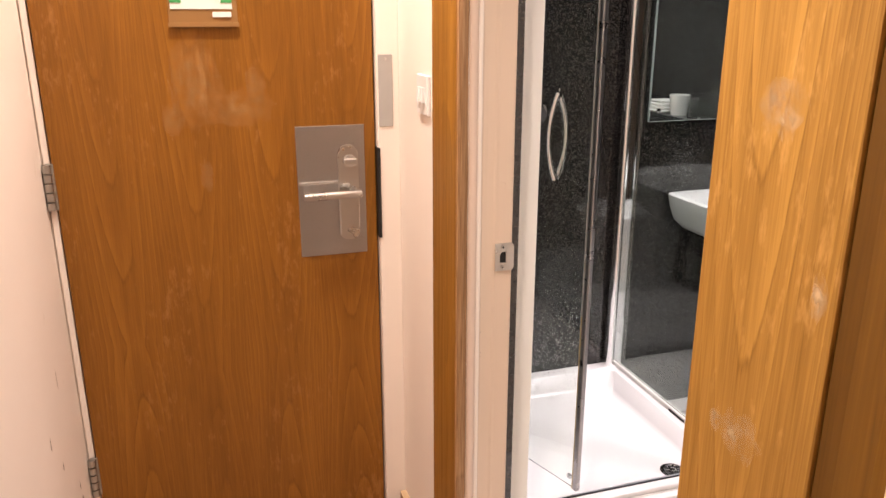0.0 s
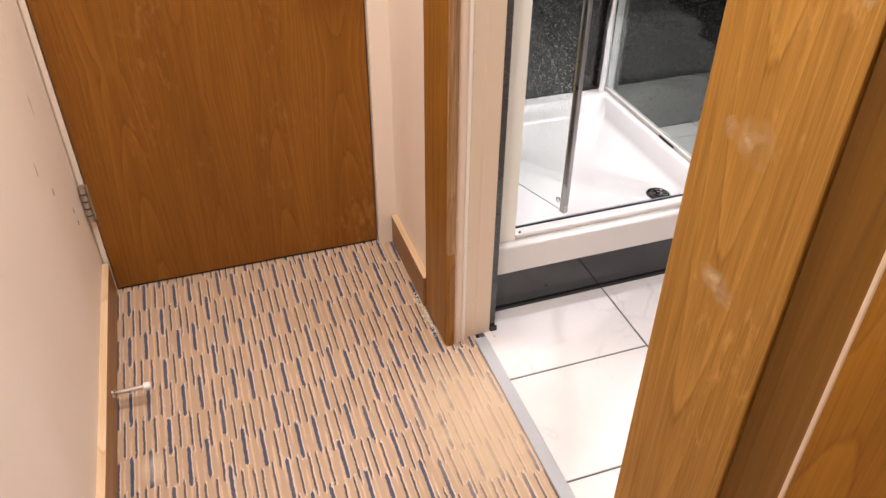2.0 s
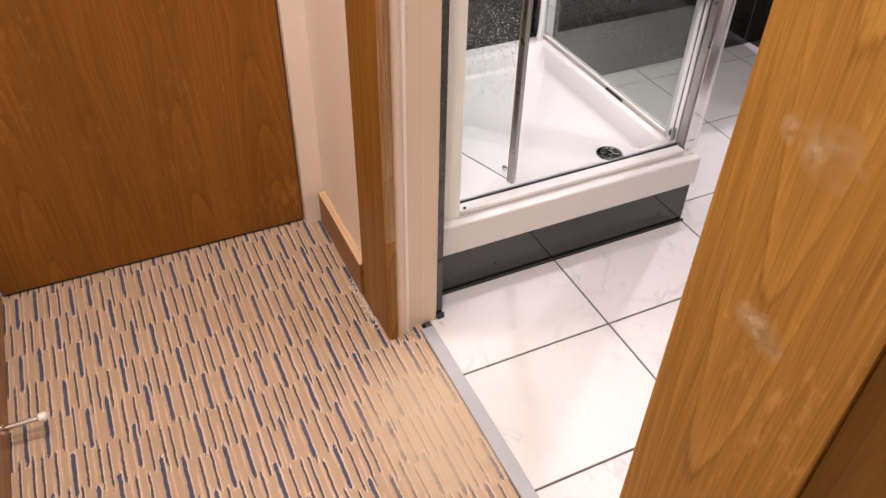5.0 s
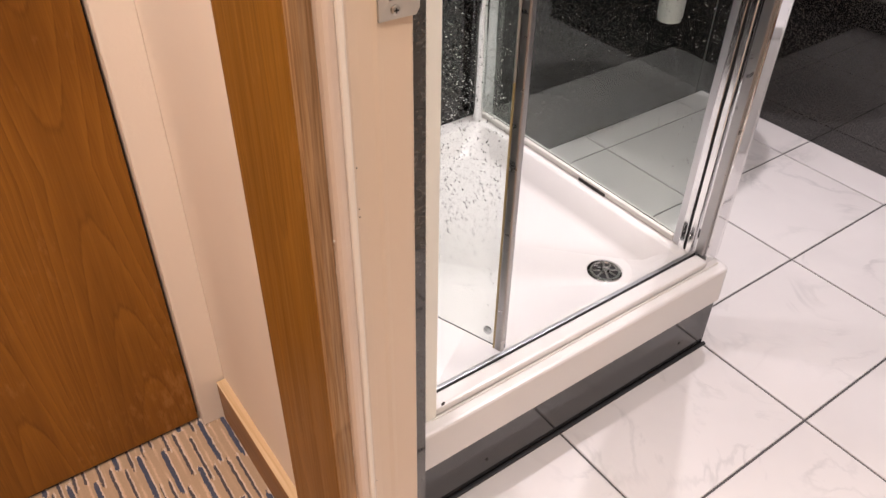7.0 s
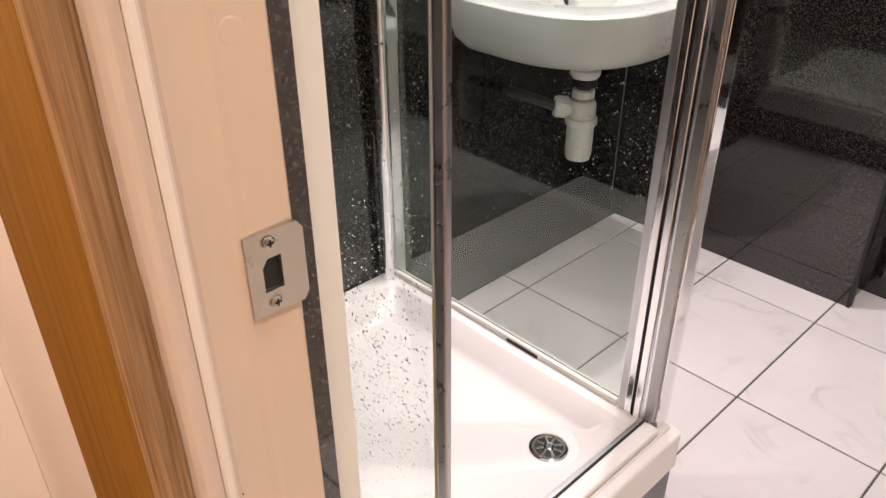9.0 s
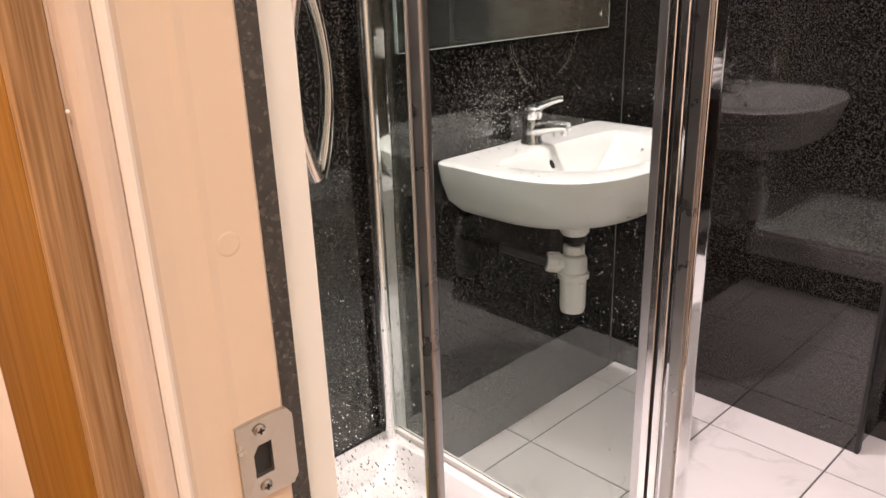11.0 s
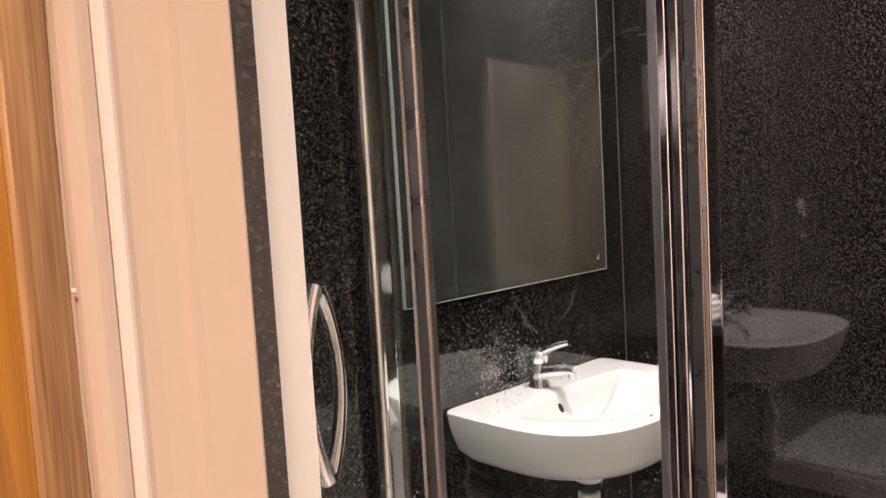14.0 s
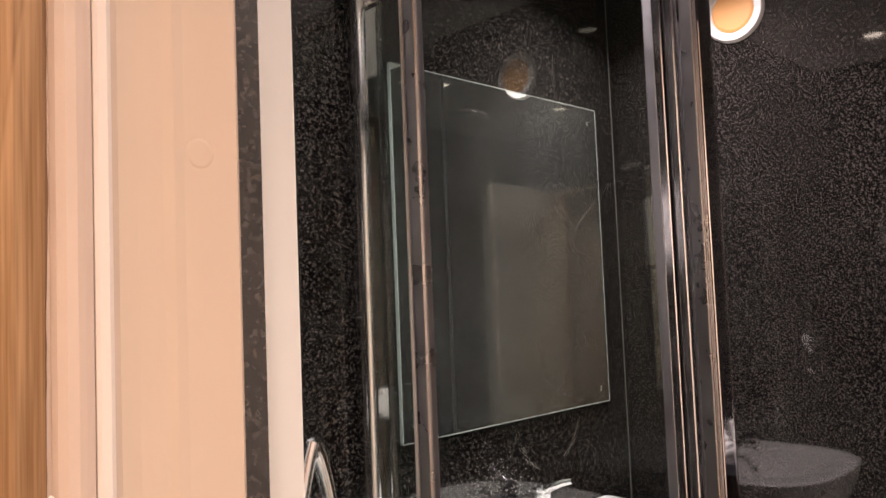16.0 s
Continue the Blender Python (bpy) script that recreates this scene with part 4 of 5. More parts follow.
part("side_seal", box(GX - 0.012, GX + 0.010, 1.6045, 2.2455, 0.212, 0.226, 0.003), SEALANT, enc, "white seal under the glass")
part("seal_mould", box(GX - 0.0135, GX - 0.0122, 1.80, 1.885, 0.2125, 0.2205), MOULD, enc, "dark mould on the seal")

# folding door, two panes folded inwards
FREE, FOLD, HUNG = Vector((0.893, 1.543, 0)), Vector((0.782, 1.862, 0)), Vector((0.732, 1.534, 0))


def pane(name, a, b, label):
    d = b - a
    m = Matrix.Translation(a) @ pose(0, 0, 0, 0, 0, math.degrees(math.atan2(d.y, d.x)))
    ob = part(name, turned(box(0.004, d.length - 0.004, -0.003, 0.003, 0.246, ZT - 0.01, 0.0008), m), GLASS, enc, label)
    ob.visible_shadow = False
    return ob, m, d.length


leaf_b, MB, LB = pane("door_leaf", FREE, FOLD, "clear glass door leaf with water drops")
leaf_a, MA, LA = pane("door_leaf", HUNG, FOLD, "clear glass door leaf folded against the wall")
part("closing_strip", turned(box(-0.009, 0.006, -0.0075, 0.0075, 0.243, ZT - 0.008, 0.003), MB), SEAL, leaf_b, "grey magnetic closing strip")
part("strip_edge", turned(box(0.0064, 0.0098, -0.0065, 0.0065, 0.243, 0.74, 0.001), MB), YELLOW_SEAL, leaf_b, "yellowed seal edge")
part("strip_edge", turned(box(0.0064, 0.0098, -0.0065, 0.0065, 0.7405, ZT - 0.008, 0.001), MB), GREY_PLASTIC, leaf_b, "grey seal edge")
part("fold_hinge", turned(box(LB - 0.012, LB + 0.008, -0.010, 0.010, 0.243, ZT - 0.008, 0.004), MB), ALU, leaf_b, "fold seal")
part("corner_bolt", turned(lathe([(0.008, 0), (0.008, 0.003), (0.005, 0.004)], pose(0.026, -0.003, 0.270, 90), 18), MB), CHROME, leaf_b, smooth=True)
# bow handle on the free leaf
hp = [MB @ Vector((0.128, -0.003 - 0.030 * math.sin(math.pi * k / 14) ** 0.8, 1.068 + 0.208 * k / 14)) for k in range(15)]
part("bow_handle", tube(hp, 0.007, 14, radii=[0.0095 - 0.0022 * math.sin(math.pi * k / 14) for k in range(15)]), CHROME, leaf_b, "chrome bow handle", smooth=True)
hp2 = [MB @ Vector((0.128, 0.003 + 0.026 * math.sin(math.pi * k / 14) ** 0.8, 1.068 + 0.208 * k / 14)) for k in range(15)]
part("bow_handle", tube(hp2, 0.007, 14, radii=[0.0095 - 0.0022 * math.sin(math.pi * k / 14) for k in range(15)]), CHROME, leaf_b, "chrome bow handle", smooth=True)


def drops(parent, m, n, y_off, zone, seed, biggest=0.0010):
    """Water drops: small domes that cling to a pane; zone gives a point of the pane."""
    rng = random.Random(seed)
    verts, faces = [], []
    for _ in range(n):
        u, z = zone(rng)
        r = biggest * rng.uniform(0.3, 1.0) ** 2.2 + 0.0003
        sag = rng.uniform(1.0, 1.5)
        b = len(verts)
        for lvl, (rr, hh) in enumerate(((1.0, 0.0), (0.75, 0.35))):
            for k in range(7):
                a = k * math.tau / 7
                verts.append(m @ Vector((u + r * rr * math.cos(a), y_off + math.copysign(hh * r, y_off), z + r * rr * sag * math.sin(a))))
        verts.append(m @ Vector((u, y_off + math.copysign(0.5 * r, y_off), z)))
        for k in range(7):
            j = (k + 1) % 7
            faces.append((b + k, b + j, b + 7 + j, b + 7 + k))
            faces.append((b + 7 + k, b + 7 + j, b + 14))
    base = PLACE.get(parent.name, Vector())
    mesh = bpy.data.meshes.new("condensation")
    mesh.from_pydata([tuple(v - base) for v in verts], [], faces)
    mesh.materials.append(WATER)
    for p in mesh.polygons:
        p.use_smooth = True
    ob = new("condensation", mesh)
    ob.parent = parent
    ob.visible_shadow = False
    tagged(ob, "clinging water drops", kind="stuff")


def zone_leaf(rng):
    z = rng.choice((rng.gauss(0.60, 0.12), 0.46 + abs(rng.gauss(0.0, 0.20)), rng.uniform(0.3, 1.1)))
    return rng.uniform(0.02, LB - 0.02), min(max(z, 0.27), 1.9)


def zone_side(rng):
    if rng.random() < 0.45:
        return min(max(rng.gauss(1.94, 0.045), 1.62), 2.23), min(max(rng.gauss(1.04, 0.05), 0.3), 1.8)
    return 1.605 + 0.63 * rng.random() ** 1.8, rng.choice((rng.uniform(0.35, 1.1), rng.gauss(0.75, 0.15)))


SIDE_M = Matrix.Translation((GX, 0, 0)) @ Matrix(((0, 1, 0, 0), (1, 0, 0, 0), (0, 0, 1, 0), (0, 0, 0, 1)))
drops(leaf_b, MB, 3000, -0.003, zone_leaf, 4, 0.0014)
drops(leaf_a, MA, 500, 0.003, zone_leaf, 5)
drops(side, SIDE_M, 2400, -0.003, zone_side, 6, 0.0012)

# shower set on the back wall inside the enclosure
shower = thing("shower_set", (0.95, 2.26, 1.1), "chrome shower with valve, riser pipe, hose and handset", "shower")
part("valve_body", rod((1.045, 2.282, 1.155), (1.045, 2.215, 1.155), 0.046, 0.040, seg=32), CHROME, shower, smooth=True)
knob = part("valve_knob", rod((1.045, 2.2145, 1.155), (1.045, 2.172, 1.155), 0.022, 0.020, seg=24), DARK_PIPE, shower, "dark ribbed control knob", smooth=True)
for k in range(16):
    a = k * math.tau / 16
    part("rib", rod((1.045 + 0.022 * math.cos(a), 2.212, 1.155 + 0.022 * math.sin(a)), (1.045 + 0.0205 * math.cos(a), 2.175, 1.155 + 0.0205 * math.sin(a)), 0.0022, seg=8), DARK_PIPE, knob)
part("stop_valve", rod((1.128, 2.282, 1.195), (1.128, 2.222, 1.195), 0.017, 0.014, seg=20), CHROME, shower, smooth=True)
part("stop_lever", rod((1.128, 2.228, 1.190), (1.128, 2.222, 1.232), 0.006, seg=12), CHROME, shower, smooth=True)
part("riser_pipe", rod((1.065, 2.245, 1.19), (1.065, 2.245, 1.83), 0.0095), CHROME, shower, smooth=True)
part("riser_elbow", tube([(1.065, 2.245, 1.826), (1.067, 2.250, 1.842), (1.085, 2.262, 1.850), (1.12, 2.282, 1.850)], 0.011, 14), CHROME, shower, smooth=True)
part("slide_rail", rod((0.798, 2.245, 1.38), (0.798, 2.245, 2.04), 0.0085), CHROME, shower, smooth=True)
for vz in (1.388, 2.032):
    part("rail_mount", rod((0.798, 2.282, vz), (0.798, 2.238, vz), 0.014), CHROME, shower, smooth=True)
part("slider", box(0.781, 0.815, 2.200, 2.260, 1.560, 1.600, 0.006), CHROME, shower, smooth=True)
part("handset", tube([(0.800, 2.215, 1.560), (0.806, 2.165, 1.605), (0.814, 2.105, 1.655), (0.818, 2.060, 1.686)], 0.012, 14, radii=[0.010, 0.011, 0.012, 0.014]), CHROME, shower, smooth=True)
part("spray_head", lathe([(0.015, 0.022), (0.046, 0.008), (0.049, -0.004), (0.040, -0.009)], pose(0.815, 2.018, 1.695, -12), 28), CHROME, shower, smooth=True)
hose = [(1.045, 2.225, 1.105), (1.042, 2.215, 1.070), (1.020, 2.205, 1.022), (0.972, 2.20, 0.990), (0.910, 2.20, 0.992), (0.850, 2.20, 1.035), (0.814, 2.20, 1.105), (0.795, 2.20, 1.20), (0.782, 2.20, 1.30), (0.782, 2.205, 1.44), (0.797, 2.212, 1.562)]
part("hose", tube(hose, 0.0075, 10), CHROME, shower, "flexible chrome hose", smooth=True)

# soap dispenser on the wall panel inside the shower
soap = thing("soap_dispenser", (0.684, 2.002, 1.47), "white plastic soap dispenser on the black shower wall", "soap dispenser")
part("body", box(0.6485, 0.720, 1.955, 2.050, 1.492, 1.642, 0.012, 3), WHITE_PLASTIC, soap, smooth=True)
part("push_bar", box(0.662, 0.733, 1.968, 2.037, 1.472, 1.4915, 0.006, 3), WHITE_PLASTIC, soap, smooth=True)
part("nozzle", rod((0.700, 2.0025, 1.4718), (0.700, 2.0025, 1.460), 0.007, seg=14), GREY_PLASTIC, soap, smooth=True)

# ---------------------------------------------------------------- basin, tap, trap, mirror
BX, BYB, BZ = 1.918, 2.281, 0.846


def basin_body():
    bm = bmesh.new()
    n = 64

    def outline(w, front, back, z, p=2.9, pb=20.0, cy=0.13):
        """Half width, reach to the front and to the back of a centre cy before the wall."""
        out = []
        for k in range(n):
            a = k * math.tau / n
            c, s = math.cos(a), math.sin(a)
            e = p if s < 0 else pb
            x = 1.135 * w * math.copysign(abs(c) ** (2 / e), c)
            y = (front * 1.02 if s < 0 else back) * math.copysign(abs(s) ** (2 / e), s)
            out.append(bm.verts.new((BX + x, BYB - cy + y, z)))
        return out
    rings = [outline(0.10, 0.13, 0.09, 0.700, 2.2, 3), outline(0.18, 0.19, 0.11, 0.704, 2.4, 5), outline(0.230, 0.24, 0.125, 0.718, 2.5, 12), outline(0.260, 0.267, 0.129, 0.750, 2.6, 16), outline(0.276, 0.283, 0.13, 0.80, 2.7), outline(0.283, 0.291, 0.13, 0.836), outline(0.2835, 0.2915, 0.13, 0.842), outline(0.280, 0.288, 0.129, 0.8455),
             outline(0.266, 0.274, 0.127, 0.846), outline(0.215, 0.238, 0.030, 0.8450, 2.2, 2.2), outline(0.207, 0.231, 0.023, 0.8415, 2.1, 2.1), outline(0.190, 0.214, 0.010, 0.820, 2.1, 2.1), outline(0.162, 0.186, -0.006, 0.790, 2, 2), outline(0.125, 0.160, -0.030, 0.766, 2, 2), outline(0.07, 0.12, -0.05, 0.758, 2, 2), outline(0.03, 0.085, -0.065, 0.756, 2, 2)]
    for a, b in zip(rings, rings[1:]):
        for k in range(n):
            bm.faces.new((a[k], a[(k + 1) % n], b[(k + 1) % n], b[k]))
    bm.faces.new(rings[0][::-1]), bm.faces.new(rings[-1])
    return bm


basin = thing("wash_basin", (BX, 2.1, 0.73), "white ceramic wall-hung wash basin", "basin")
part("bowl", basin_body(), CERAMIC, basin, smooth=True)
part("overflow", turned(lathe([(0.010, 0), (0.010, 0.001), (0.006, 0.0015)], pose(0, 0, 0, 0, 0, 0), 20), pose(1.876, 2.154, 0.806, 62) @ Matrix.Diagonal((0.8, 1.2, 1, 1))), BLACK, basin, "dark overflow hole")
part("waste", lathe([(0.03, 0), (0.028, 0.004), (0.012, 0.005)], pose(BX, 2.065, 0.7525), 24), CHROME, basin, smooth=True)

TAPX, TAPY = 1.892, 2.232
tap = thing("basin_tap", (TAPX, TAPY, 0.846), "chrome lever mixer tap on the basin", "tap")
part("base", lathe([(0.029, 0), (0.029, 0.004), (0.0245, 0.010), (0.0235, 0.030), (0.024, 0.058), (0.021, 0.064)], pose(TAPX, TAPY, 0.8455), 28), TAP_METAL, tap, smooth=True)
part("spout", tube([(TAPX, TAPY, 0.880), (TAPX + 0.004, TAPY - 0.040, 0.889), (TAPX + 0.010, TAPY - 0.080, 0.896), (TAPX + 0.013, TAPY - 0.104, 0.896)], 0.013, 16, radii=[0.020, 0.0165, 0.0135, 0.0125]), TAP_METAL, tap, smooth=True)
part("aerator", rod((TAPX + 0.0125, TAPY - 0.096, 0.894), (TAPX + 0.0125, TAPY - 0.096, 0.876), 0.0115), TAP_METAL, tap, smooth=True)
part("cap", lathe([(0.0215, 0), (0.0245, 0.012), (0.022, 0.026), (0.009, 0.033)], pose(TAPX, TAPY, 0.9095, 8), 24), TAP_METAL, tap, smooth=True)
part("lever", tube([(TAPX, TAPY + 0.004, 0.926), (TAPX + 0.006, TAPY - 0.026, 0.944), (TAPX + 0.014, TAPY - 0.056, 0.957), (TAPX + 0.022, TAPY - 0.080, 0.963)], 0.008, 12, radii=[0.015, 0.0105, 0.0085, 0.0065]), TAP_METAL, tap, smooth=True)
part("plug_chain_post", tube([(1.985, 2.235, 0.846), (1.985, 2.235, 0.875), (1.978, 2.22, 0.890), (1.972, 2.205, 0.882)], 0.0025, 8), STEEL, tap, smooth=True)

trap = thing("basin_trap", (1.893, 2.092, 0.42), "white plastic bottle trap under the basin", "waste trap")
TM = pose(1.893, 2.092, 0)
part("tail", lathe([(0.028, 0.656), (0.030, 0.702)], TM, 24), WHITE_PLASTIC, trap, smooth=True)
part("flange", lathe([(0.031, 0.634), (0.036, 0.641), (0.037, 0.655), (0.029, 0.6558)], TM, 28), WHITE_PLASTIC, trap, smooth=True)
part("rubber_ring", lathe([(0.026, 0.613), (0.031, 0.617), (0.031, 0.6338)], TM, 24), BLACK, trap, "black rubber ring", smooth=True)
part("neck", lathe([(0.020, 0.6062), (0.0205, 0.6128)], TM, 24), DARK_PIPE, trap, smooth=True)
nut = part("nut", lathe([(0.023, 0.5825), (0.0255, 0.585), (0.0255, 0.603), (0.022, 0.606)], TM, 24), WHITE_PLASTIC, trap, smooth=True)
for k in range(10):
    a = k * math.tau / 10
    part("grip", rod((1.893 + 0.0255 * math.cos(a), 2.092 + 0.0255 * math.sin(a), 0.5855), (1.893 + 0.0255 * math.cos(a), 2.092 + 0.0255 * math.sin(a), 0.6025), 0.0025, seg=8), WHITE_PLASTIC, nut)
part("body", lathe([(0.033, 0.5340), (0.034, 0.536), (0.034, 0.568), (0.029, 0.5765), (0.017, 0.578), (0.017, 0.5823)], TM, 28), WHITE_PLASTIC, trap, smooth=True)
part("collar", lathe([(0.037, 0.514), (0.0395, 0.517), (0.0395, 0.531), (0.0365, 0.5338)], TM, 28), WHITE_PLASTIC, trap, smooth=True)
part("bottle", lathe([(0.020, 0.420), (0.030, 0.424), (0.033, 0.437), (0.0335, 0.5138)], TM, 28), WHITE_PLASTIC, trap, smooth=True)
part("side_arm", rod((1.880, 2.100, 0.556), (1.866, 2.114, 0.558), 0.017, seg=18), WHITE_PLASTIC, trap, smooth=True)
side_nut = part("side_nut", rod((1.866, 2.114, 0.558), (1.842, 2.138, 0.562), 0.024, seg=24), WHITE_PLASTIC, trap, smooth=True)
SN = Vector((-0.024, 0.024, 0.004)).to_track_quat("Z", "Y").to_matrix().to_4x4()
for k in range(10):
    o = SN @ Vector((0.024 * math.cos(k * math.tau / 10), 0.024 * math.sin(k * math.tau / 10), 0))
    part("grip", rod(Vector((1.864, 2.116, 0.5583)) + o, Vector((1.846, 2.134, 0.5613)) + o, 0.0024, seg=8), WHITE_PLASTIC, side_nut)
part("side_pipe", tube([(1.843, 2.137, 0.562), (1.836, 2.150, 0.565), (1.832, 2.19, 0.568), (1.832, 2.282, 0.569)], 0.0125, 16), DARK_PIPE, trap, "grey waste pipe into the wall", smooth=True)
for k in range(3):
    part("rib", box(1.8615, 1.8645, 2.0815 + 0.008 * k, 2.0845 + 0.008 * k, 0.468, 0.494), GREY_PLASTIC, trap)

mirror = thing("mirror", (1.88, 2.28, 1.5), "frameless rectangular mirror screwed to the black wall", "mirror")
part("silver", box(1.497, 2.265, 2.272, 2.2812, 1.103, 1.927, 0.0), MIRROR, mirror)
for ex in (1.4962, 2.2652):
    part("polished_edge", box(ex, ex + 0.0024, 2.2715, 2.2812, 1.1035, 1.9265, 0.0008), EDGE, mirror, "bright polished glass edge")
for ez in (1.1010, 1.9272):
    part("polished_edge", box(1.497, 2.265, 2.2715, 2.2812, ez, ez + 0.0022, 0.0008), EDGE, mirror, "bright polished glass edge")
for mx in (1.532, 2.232):
    for mz in (1.140, 1.886):
        part("dome_screw", lathe([(0.008, 0), (0.007, 0.003), (0.003, 0.0048)], pose(mx, 2.2718, mz, 90), 18), CHROME, mirror, smooth=True)

structure("panel_joint", box(2.3655, 2.3675, 2.2812, 2.2836, 0.0, CEIL, 0.0), JOINT_GREY, "thin grey joint between two black wall panels", "joint")

# dried water smears on the boxed wall
smears = thing("wall_smear", (BATH_X1, 1.78, 1.2), "dried chalky water smears on the black wall", "smear", kind="structure")
SMEAR = scuff_material("dried_limescale", (0.42, 0.41, 0.39), "x", 0.3)
for sy, sz, wy, wz in ((1.768, 1.244, 0.010, 0.022), (1.775, 1.265, 0.018, 0.030), (1.768, 1.192, 0.012, 0.014)):
    scuff(smears, BOX_BACK + (BATH_X1 - BOX_BACK) * (BATH_Y1 - sy - wy) / (BATH_Y1 - BOX_Y) - 0.0012, sy, sz, wy, wz, int(sz * 1000), SMEAR)

# round wall light on the boxed wall
LIGHT_X = BOX_BACK + (BATH_X1 - BOX_BACK) * (BATH_Y1 - 1.905) / (BATH_Y1 - BOX_Y)
vent = thing("wall_light", (LIGHT_X, 1.905, 2.14), "round wall light with white rim and warm centre", "wall light")
VM = pose(LIGHT_X, 1.905, 2.142, 0, 0, -math.degrees(math.atan2(BATH_X1 - BOX_BACK, BATH_Y1 - BOX_Y)) * -1) @ pose(0, 0, 0, 0, -90)
part("rim", lathe([(0.083, 0), (0.083, 0.006), (0.078, 0.013), (0.060, 0.014), (0.057, 0.008), (0.057, 0.002)], VM, 48), WHITE_PLASTIC, vent, smooth=True)
part("diffuser", lathe([(0.0565, 0.0022), (0.0565, 0.010), (0.050, 0.0125)], VM, 40), LAMP_GLOW, vent, "warm glowing diffuser", smooth=True)

# toilet below the ledge, out of direct view
toilet = thing("toilet", (2.20, 0.98, 0.0), "white ceramic toilet with a closed plastic lid", "toilet")


def toilet_ring(bm, w, front, back, z, n=36):
    out = []
    for k in range(n):
        a = k * math.tau / n
        c, t = math.cos(a), math.sin(a)
        e = 2.3 if c < 0 else 7.0
        out.append(bm.verts.new((2.25 + (front if c < 0 else back) * math.copysign(abs(c) ** (2 / e), c), 0.98 + w * math.copysign(abs(t) ** (2 / e), t), z)))
    return out


def toilet_shell(levels):
    bm = bmesh.new()
    rings = [toilet_ring(bm, *lv) for lv in levels]
    for a, b in zip(rings, rings[1:]):
        for k in range(len(a)):
            bm.faces.new((a[k], a[(k + 1) % len(a)], b[(k + 1) % len(a)], b[k]))
    bm.faces.new(rings[0][::-1]), bm.faces.new(rings[-1])
    return bm


part("pan", toilet_shell([(0.115, 0.16, 0.265, 0.001), (0.115, 0.16, 0.265, 0.08), (0.145, 0.22, 0.265, 0.22), (0.178, 0.29, 0.265, 0.34), (0.182, 0.30, 0.265, 0.395), (0.176, 0.295, 0.262, 0.402)]), CERAMIC, toilet, smooth=True)
part("lid", toilet_shell([(0.180, 0.30, 0.17, 0.4025), (0.186, 0.306, 0.175, 0.412), (0.186, 0.306, 0.175, 0.434), (0.176, 0.296, 0.168, 0.444)]), WHITE_PLASTIC, toilet, smooth=True)

# ledge with bathroom things, seen in the mirror
ledge = thing("wall_shelf", (2.46, 1.05, 0.93), "black gloss shelf on the bathroom wall", "shelf")
part("board", box(2.36, 2.519, 0.80, 1.46, 0.915, 0.945, 0.002), PLINTH, ledge)
part("bracket", box(2.49, 2.519, 0.86, 0.88, 0.83, 0.9145, 0.002), PLINTH, ledge)
part("bracket", box(2.49, 2.519, 1.36, 1.38, 0.83, 0.9145, 0.002), PLINTH, ledge)
cup = thing("cup", (2.43, 1.08, 0.9455), "plain white paper cup on the shelf", "cup")
part("cup_wall", lathe([(0.042, 0.9455), (0.052, 1.048), (0.049, 1.048), (0.040, 0.951)], pose(2.43, 1.08, 0), 28), WHITE_PLASTIC, cup, smooth=True)
towel = thing("hand_towel", (2.43, 0.93, 0.9455), "folded white hand towel on the shelf", "towel")
for k in range(4):
    part("fold", box(2.375 + 0.004 * k, 2.50 - 0.004 * k, 0.865 + 0.004 * k, 1.005 - 0.008 * k, 0.9455 + 0.016 * k, 0.961 + 0.016 * k, 0.006, 3), TOWEL, towel, smooth=True)
tumbler = thing("glass_tumbler", (2.43, 1.22, 0.9455), "clear glass tumbler on the shelf", "glass", "tumblers")
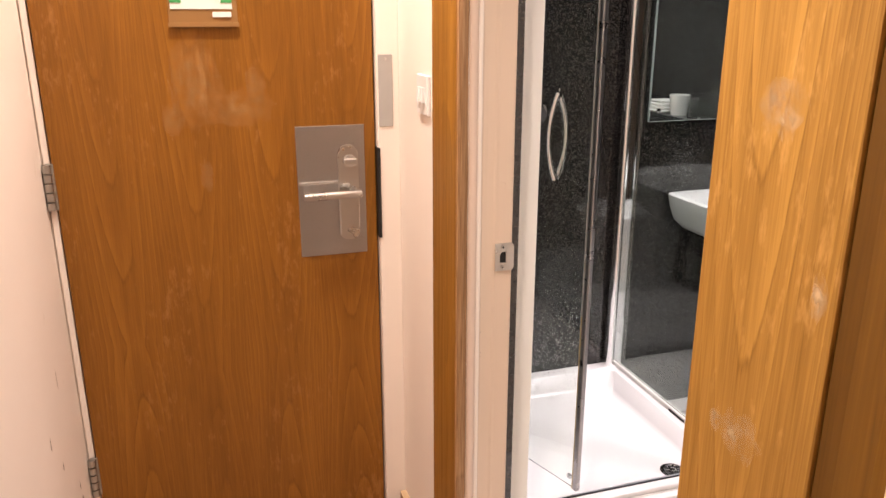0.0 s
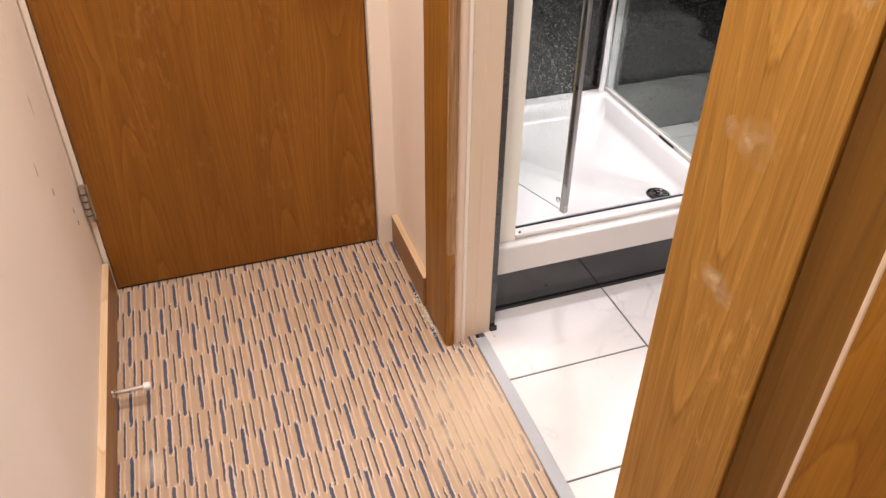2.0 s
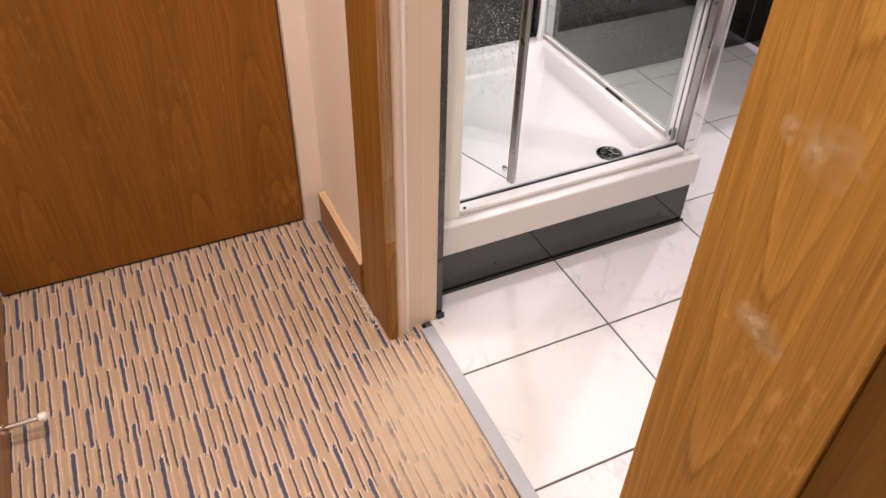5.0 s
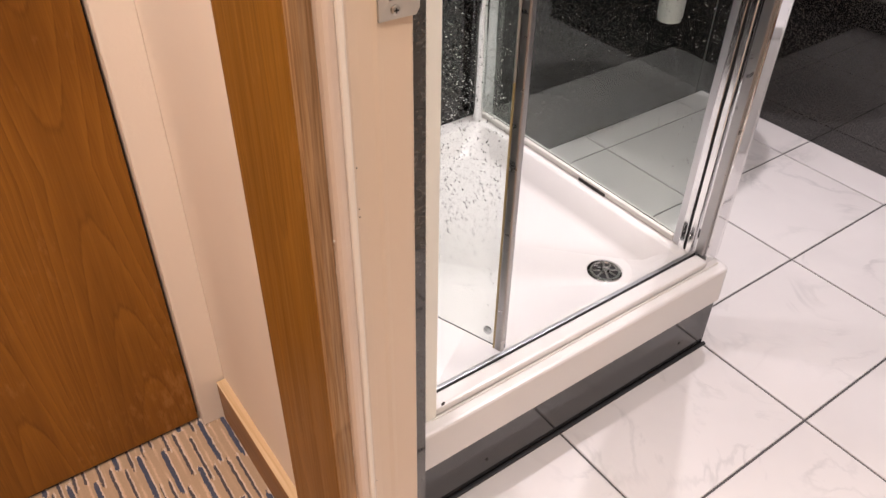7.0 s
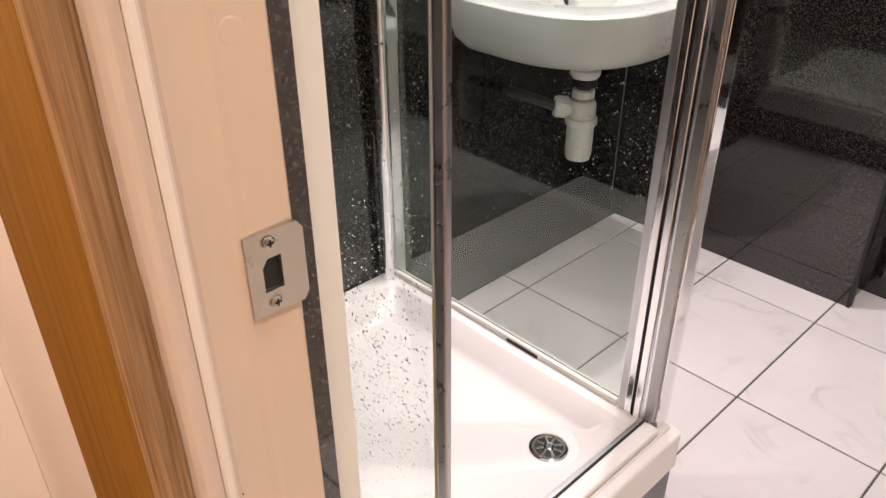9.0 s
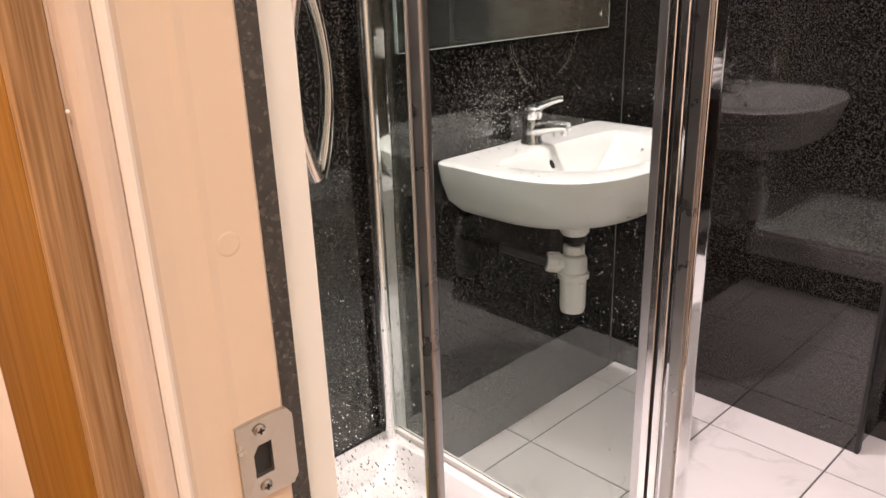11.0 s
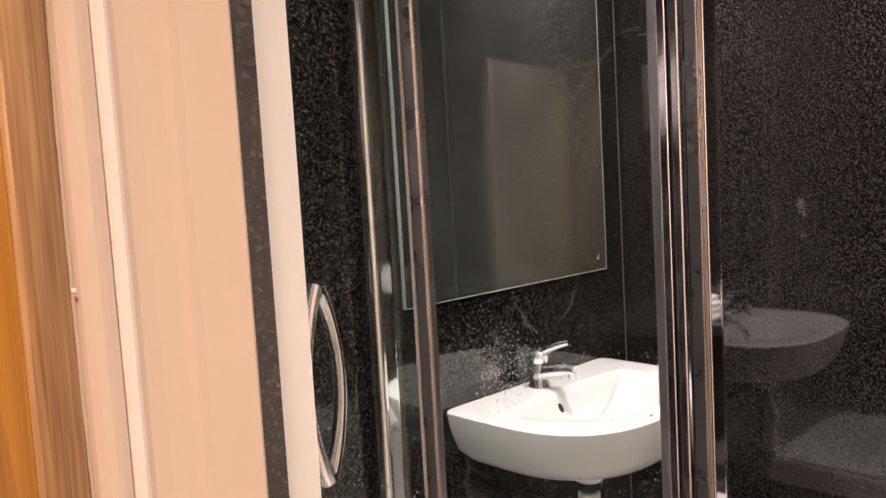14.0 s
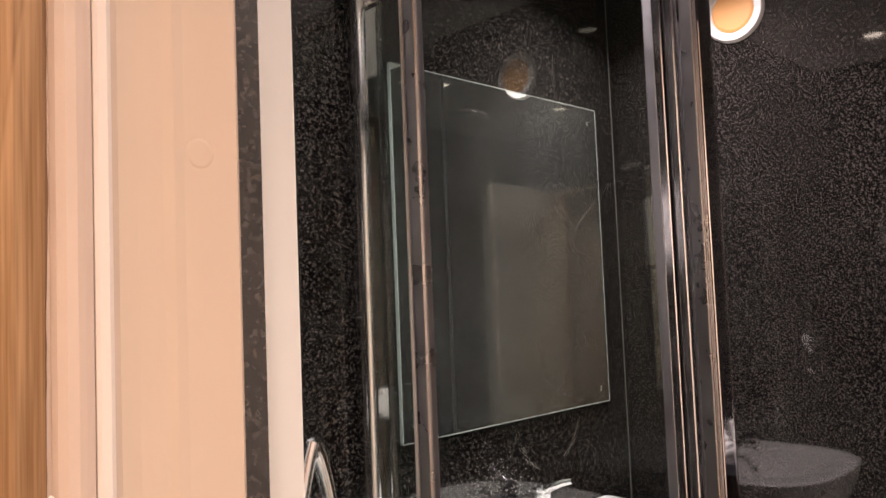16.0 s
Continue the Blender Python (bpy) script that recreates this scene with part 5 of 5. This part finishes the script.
part("tumbler_wall", lathe([(0.028, 0.9455), (0.034, 1.035), (0.032, 1.035), (0.026, 0.952), (0.001, 0.952)], pose(2.43, 1.22, 0), 24), GLASS, tumbler, smooth=True)
copy_thing(tumbler, pose(2.44, 1.32, 0.9455))

# ceiling light fittings
for group, spots in (("corridor downlights", CORRIDOR_LIGHTS), ("bathroom downlights", BATH_LIGHTS)):
    for lx, ly, lp in spots:
        d = thing("downlight", (lx, ly, CEIL), "recessed round downlight with a white rim", "ceiling light", group)
        part("rim", lathe([(0.048, CEIL - 0.0005), (0.048, CEIL - 0.006), (0.044, CEIL - 0.009), (0.034, CEIL - 0.004), (0.034, CEIL - 0.0005)], pose(lx, ly, 0), 32), WHITE_PLASTIC, d, smooth=True)
        part("diffuser", lathe([(0.033, CEIL - 0.0008), (0.033, CEIL - 0.003)], pose(lx, ly, 0), 32), LAMP_WHITE, d)

# ---------------------------------------------------------------- floor tiles
PX, PY, X_LINE, Y_LINE, JOINT = 0.4195, 0.3225, 1.0085, 1.2225, 0.0047


def tile_mesh(w, d):
    bm = box(-w / 2, w / 2, -d / 2, d / 2, -0.012, 0.0)
    bmesh.ops.bevel(bm, geom=[e for e in bm.edges if e.verts[0].co.z > -0.001 and e.verts[1].co.z > -0.001], offset=0.0012, segments=1, affect="EDGES")
    mesh = bpy.data.meshes.new("tile")
    bm.to_mesh(mesh)
    bm.free()
    mesh.materials.append(MARBLE)
    return mesh


meshes = {}
for i in range(-2, 5):
    for j in range(-4, 5):
        x0, x1 = max(X_LINE + i * PX + JOINT / 2, 0.6150), min(X_LINE + (i + 1) * PX - JOINT / 2, 2.518)
        y0, y1 = max(Y_LINE + j * PY + JOINT / 2, BATH_Y0), min(Y_LINE + (j + 1) * PY - JOINT / 2, BATH_Y1 - 0.001)
        if x1 - x0 < 0.02 or y1 - y0 < 0.02:
            continue
        key = (round(x1 - x0, 3), round(y1 - y0, 3))
        if key not in meshes:
            meshes[key] = tile_mesh(x1 - x0, y1 - y0)
        t = new("tile", meshes[key])
        t.parent = bath_floor
        t.location = ((x0 + x1) / 2, (y0 + y1) / 2, 0.0)
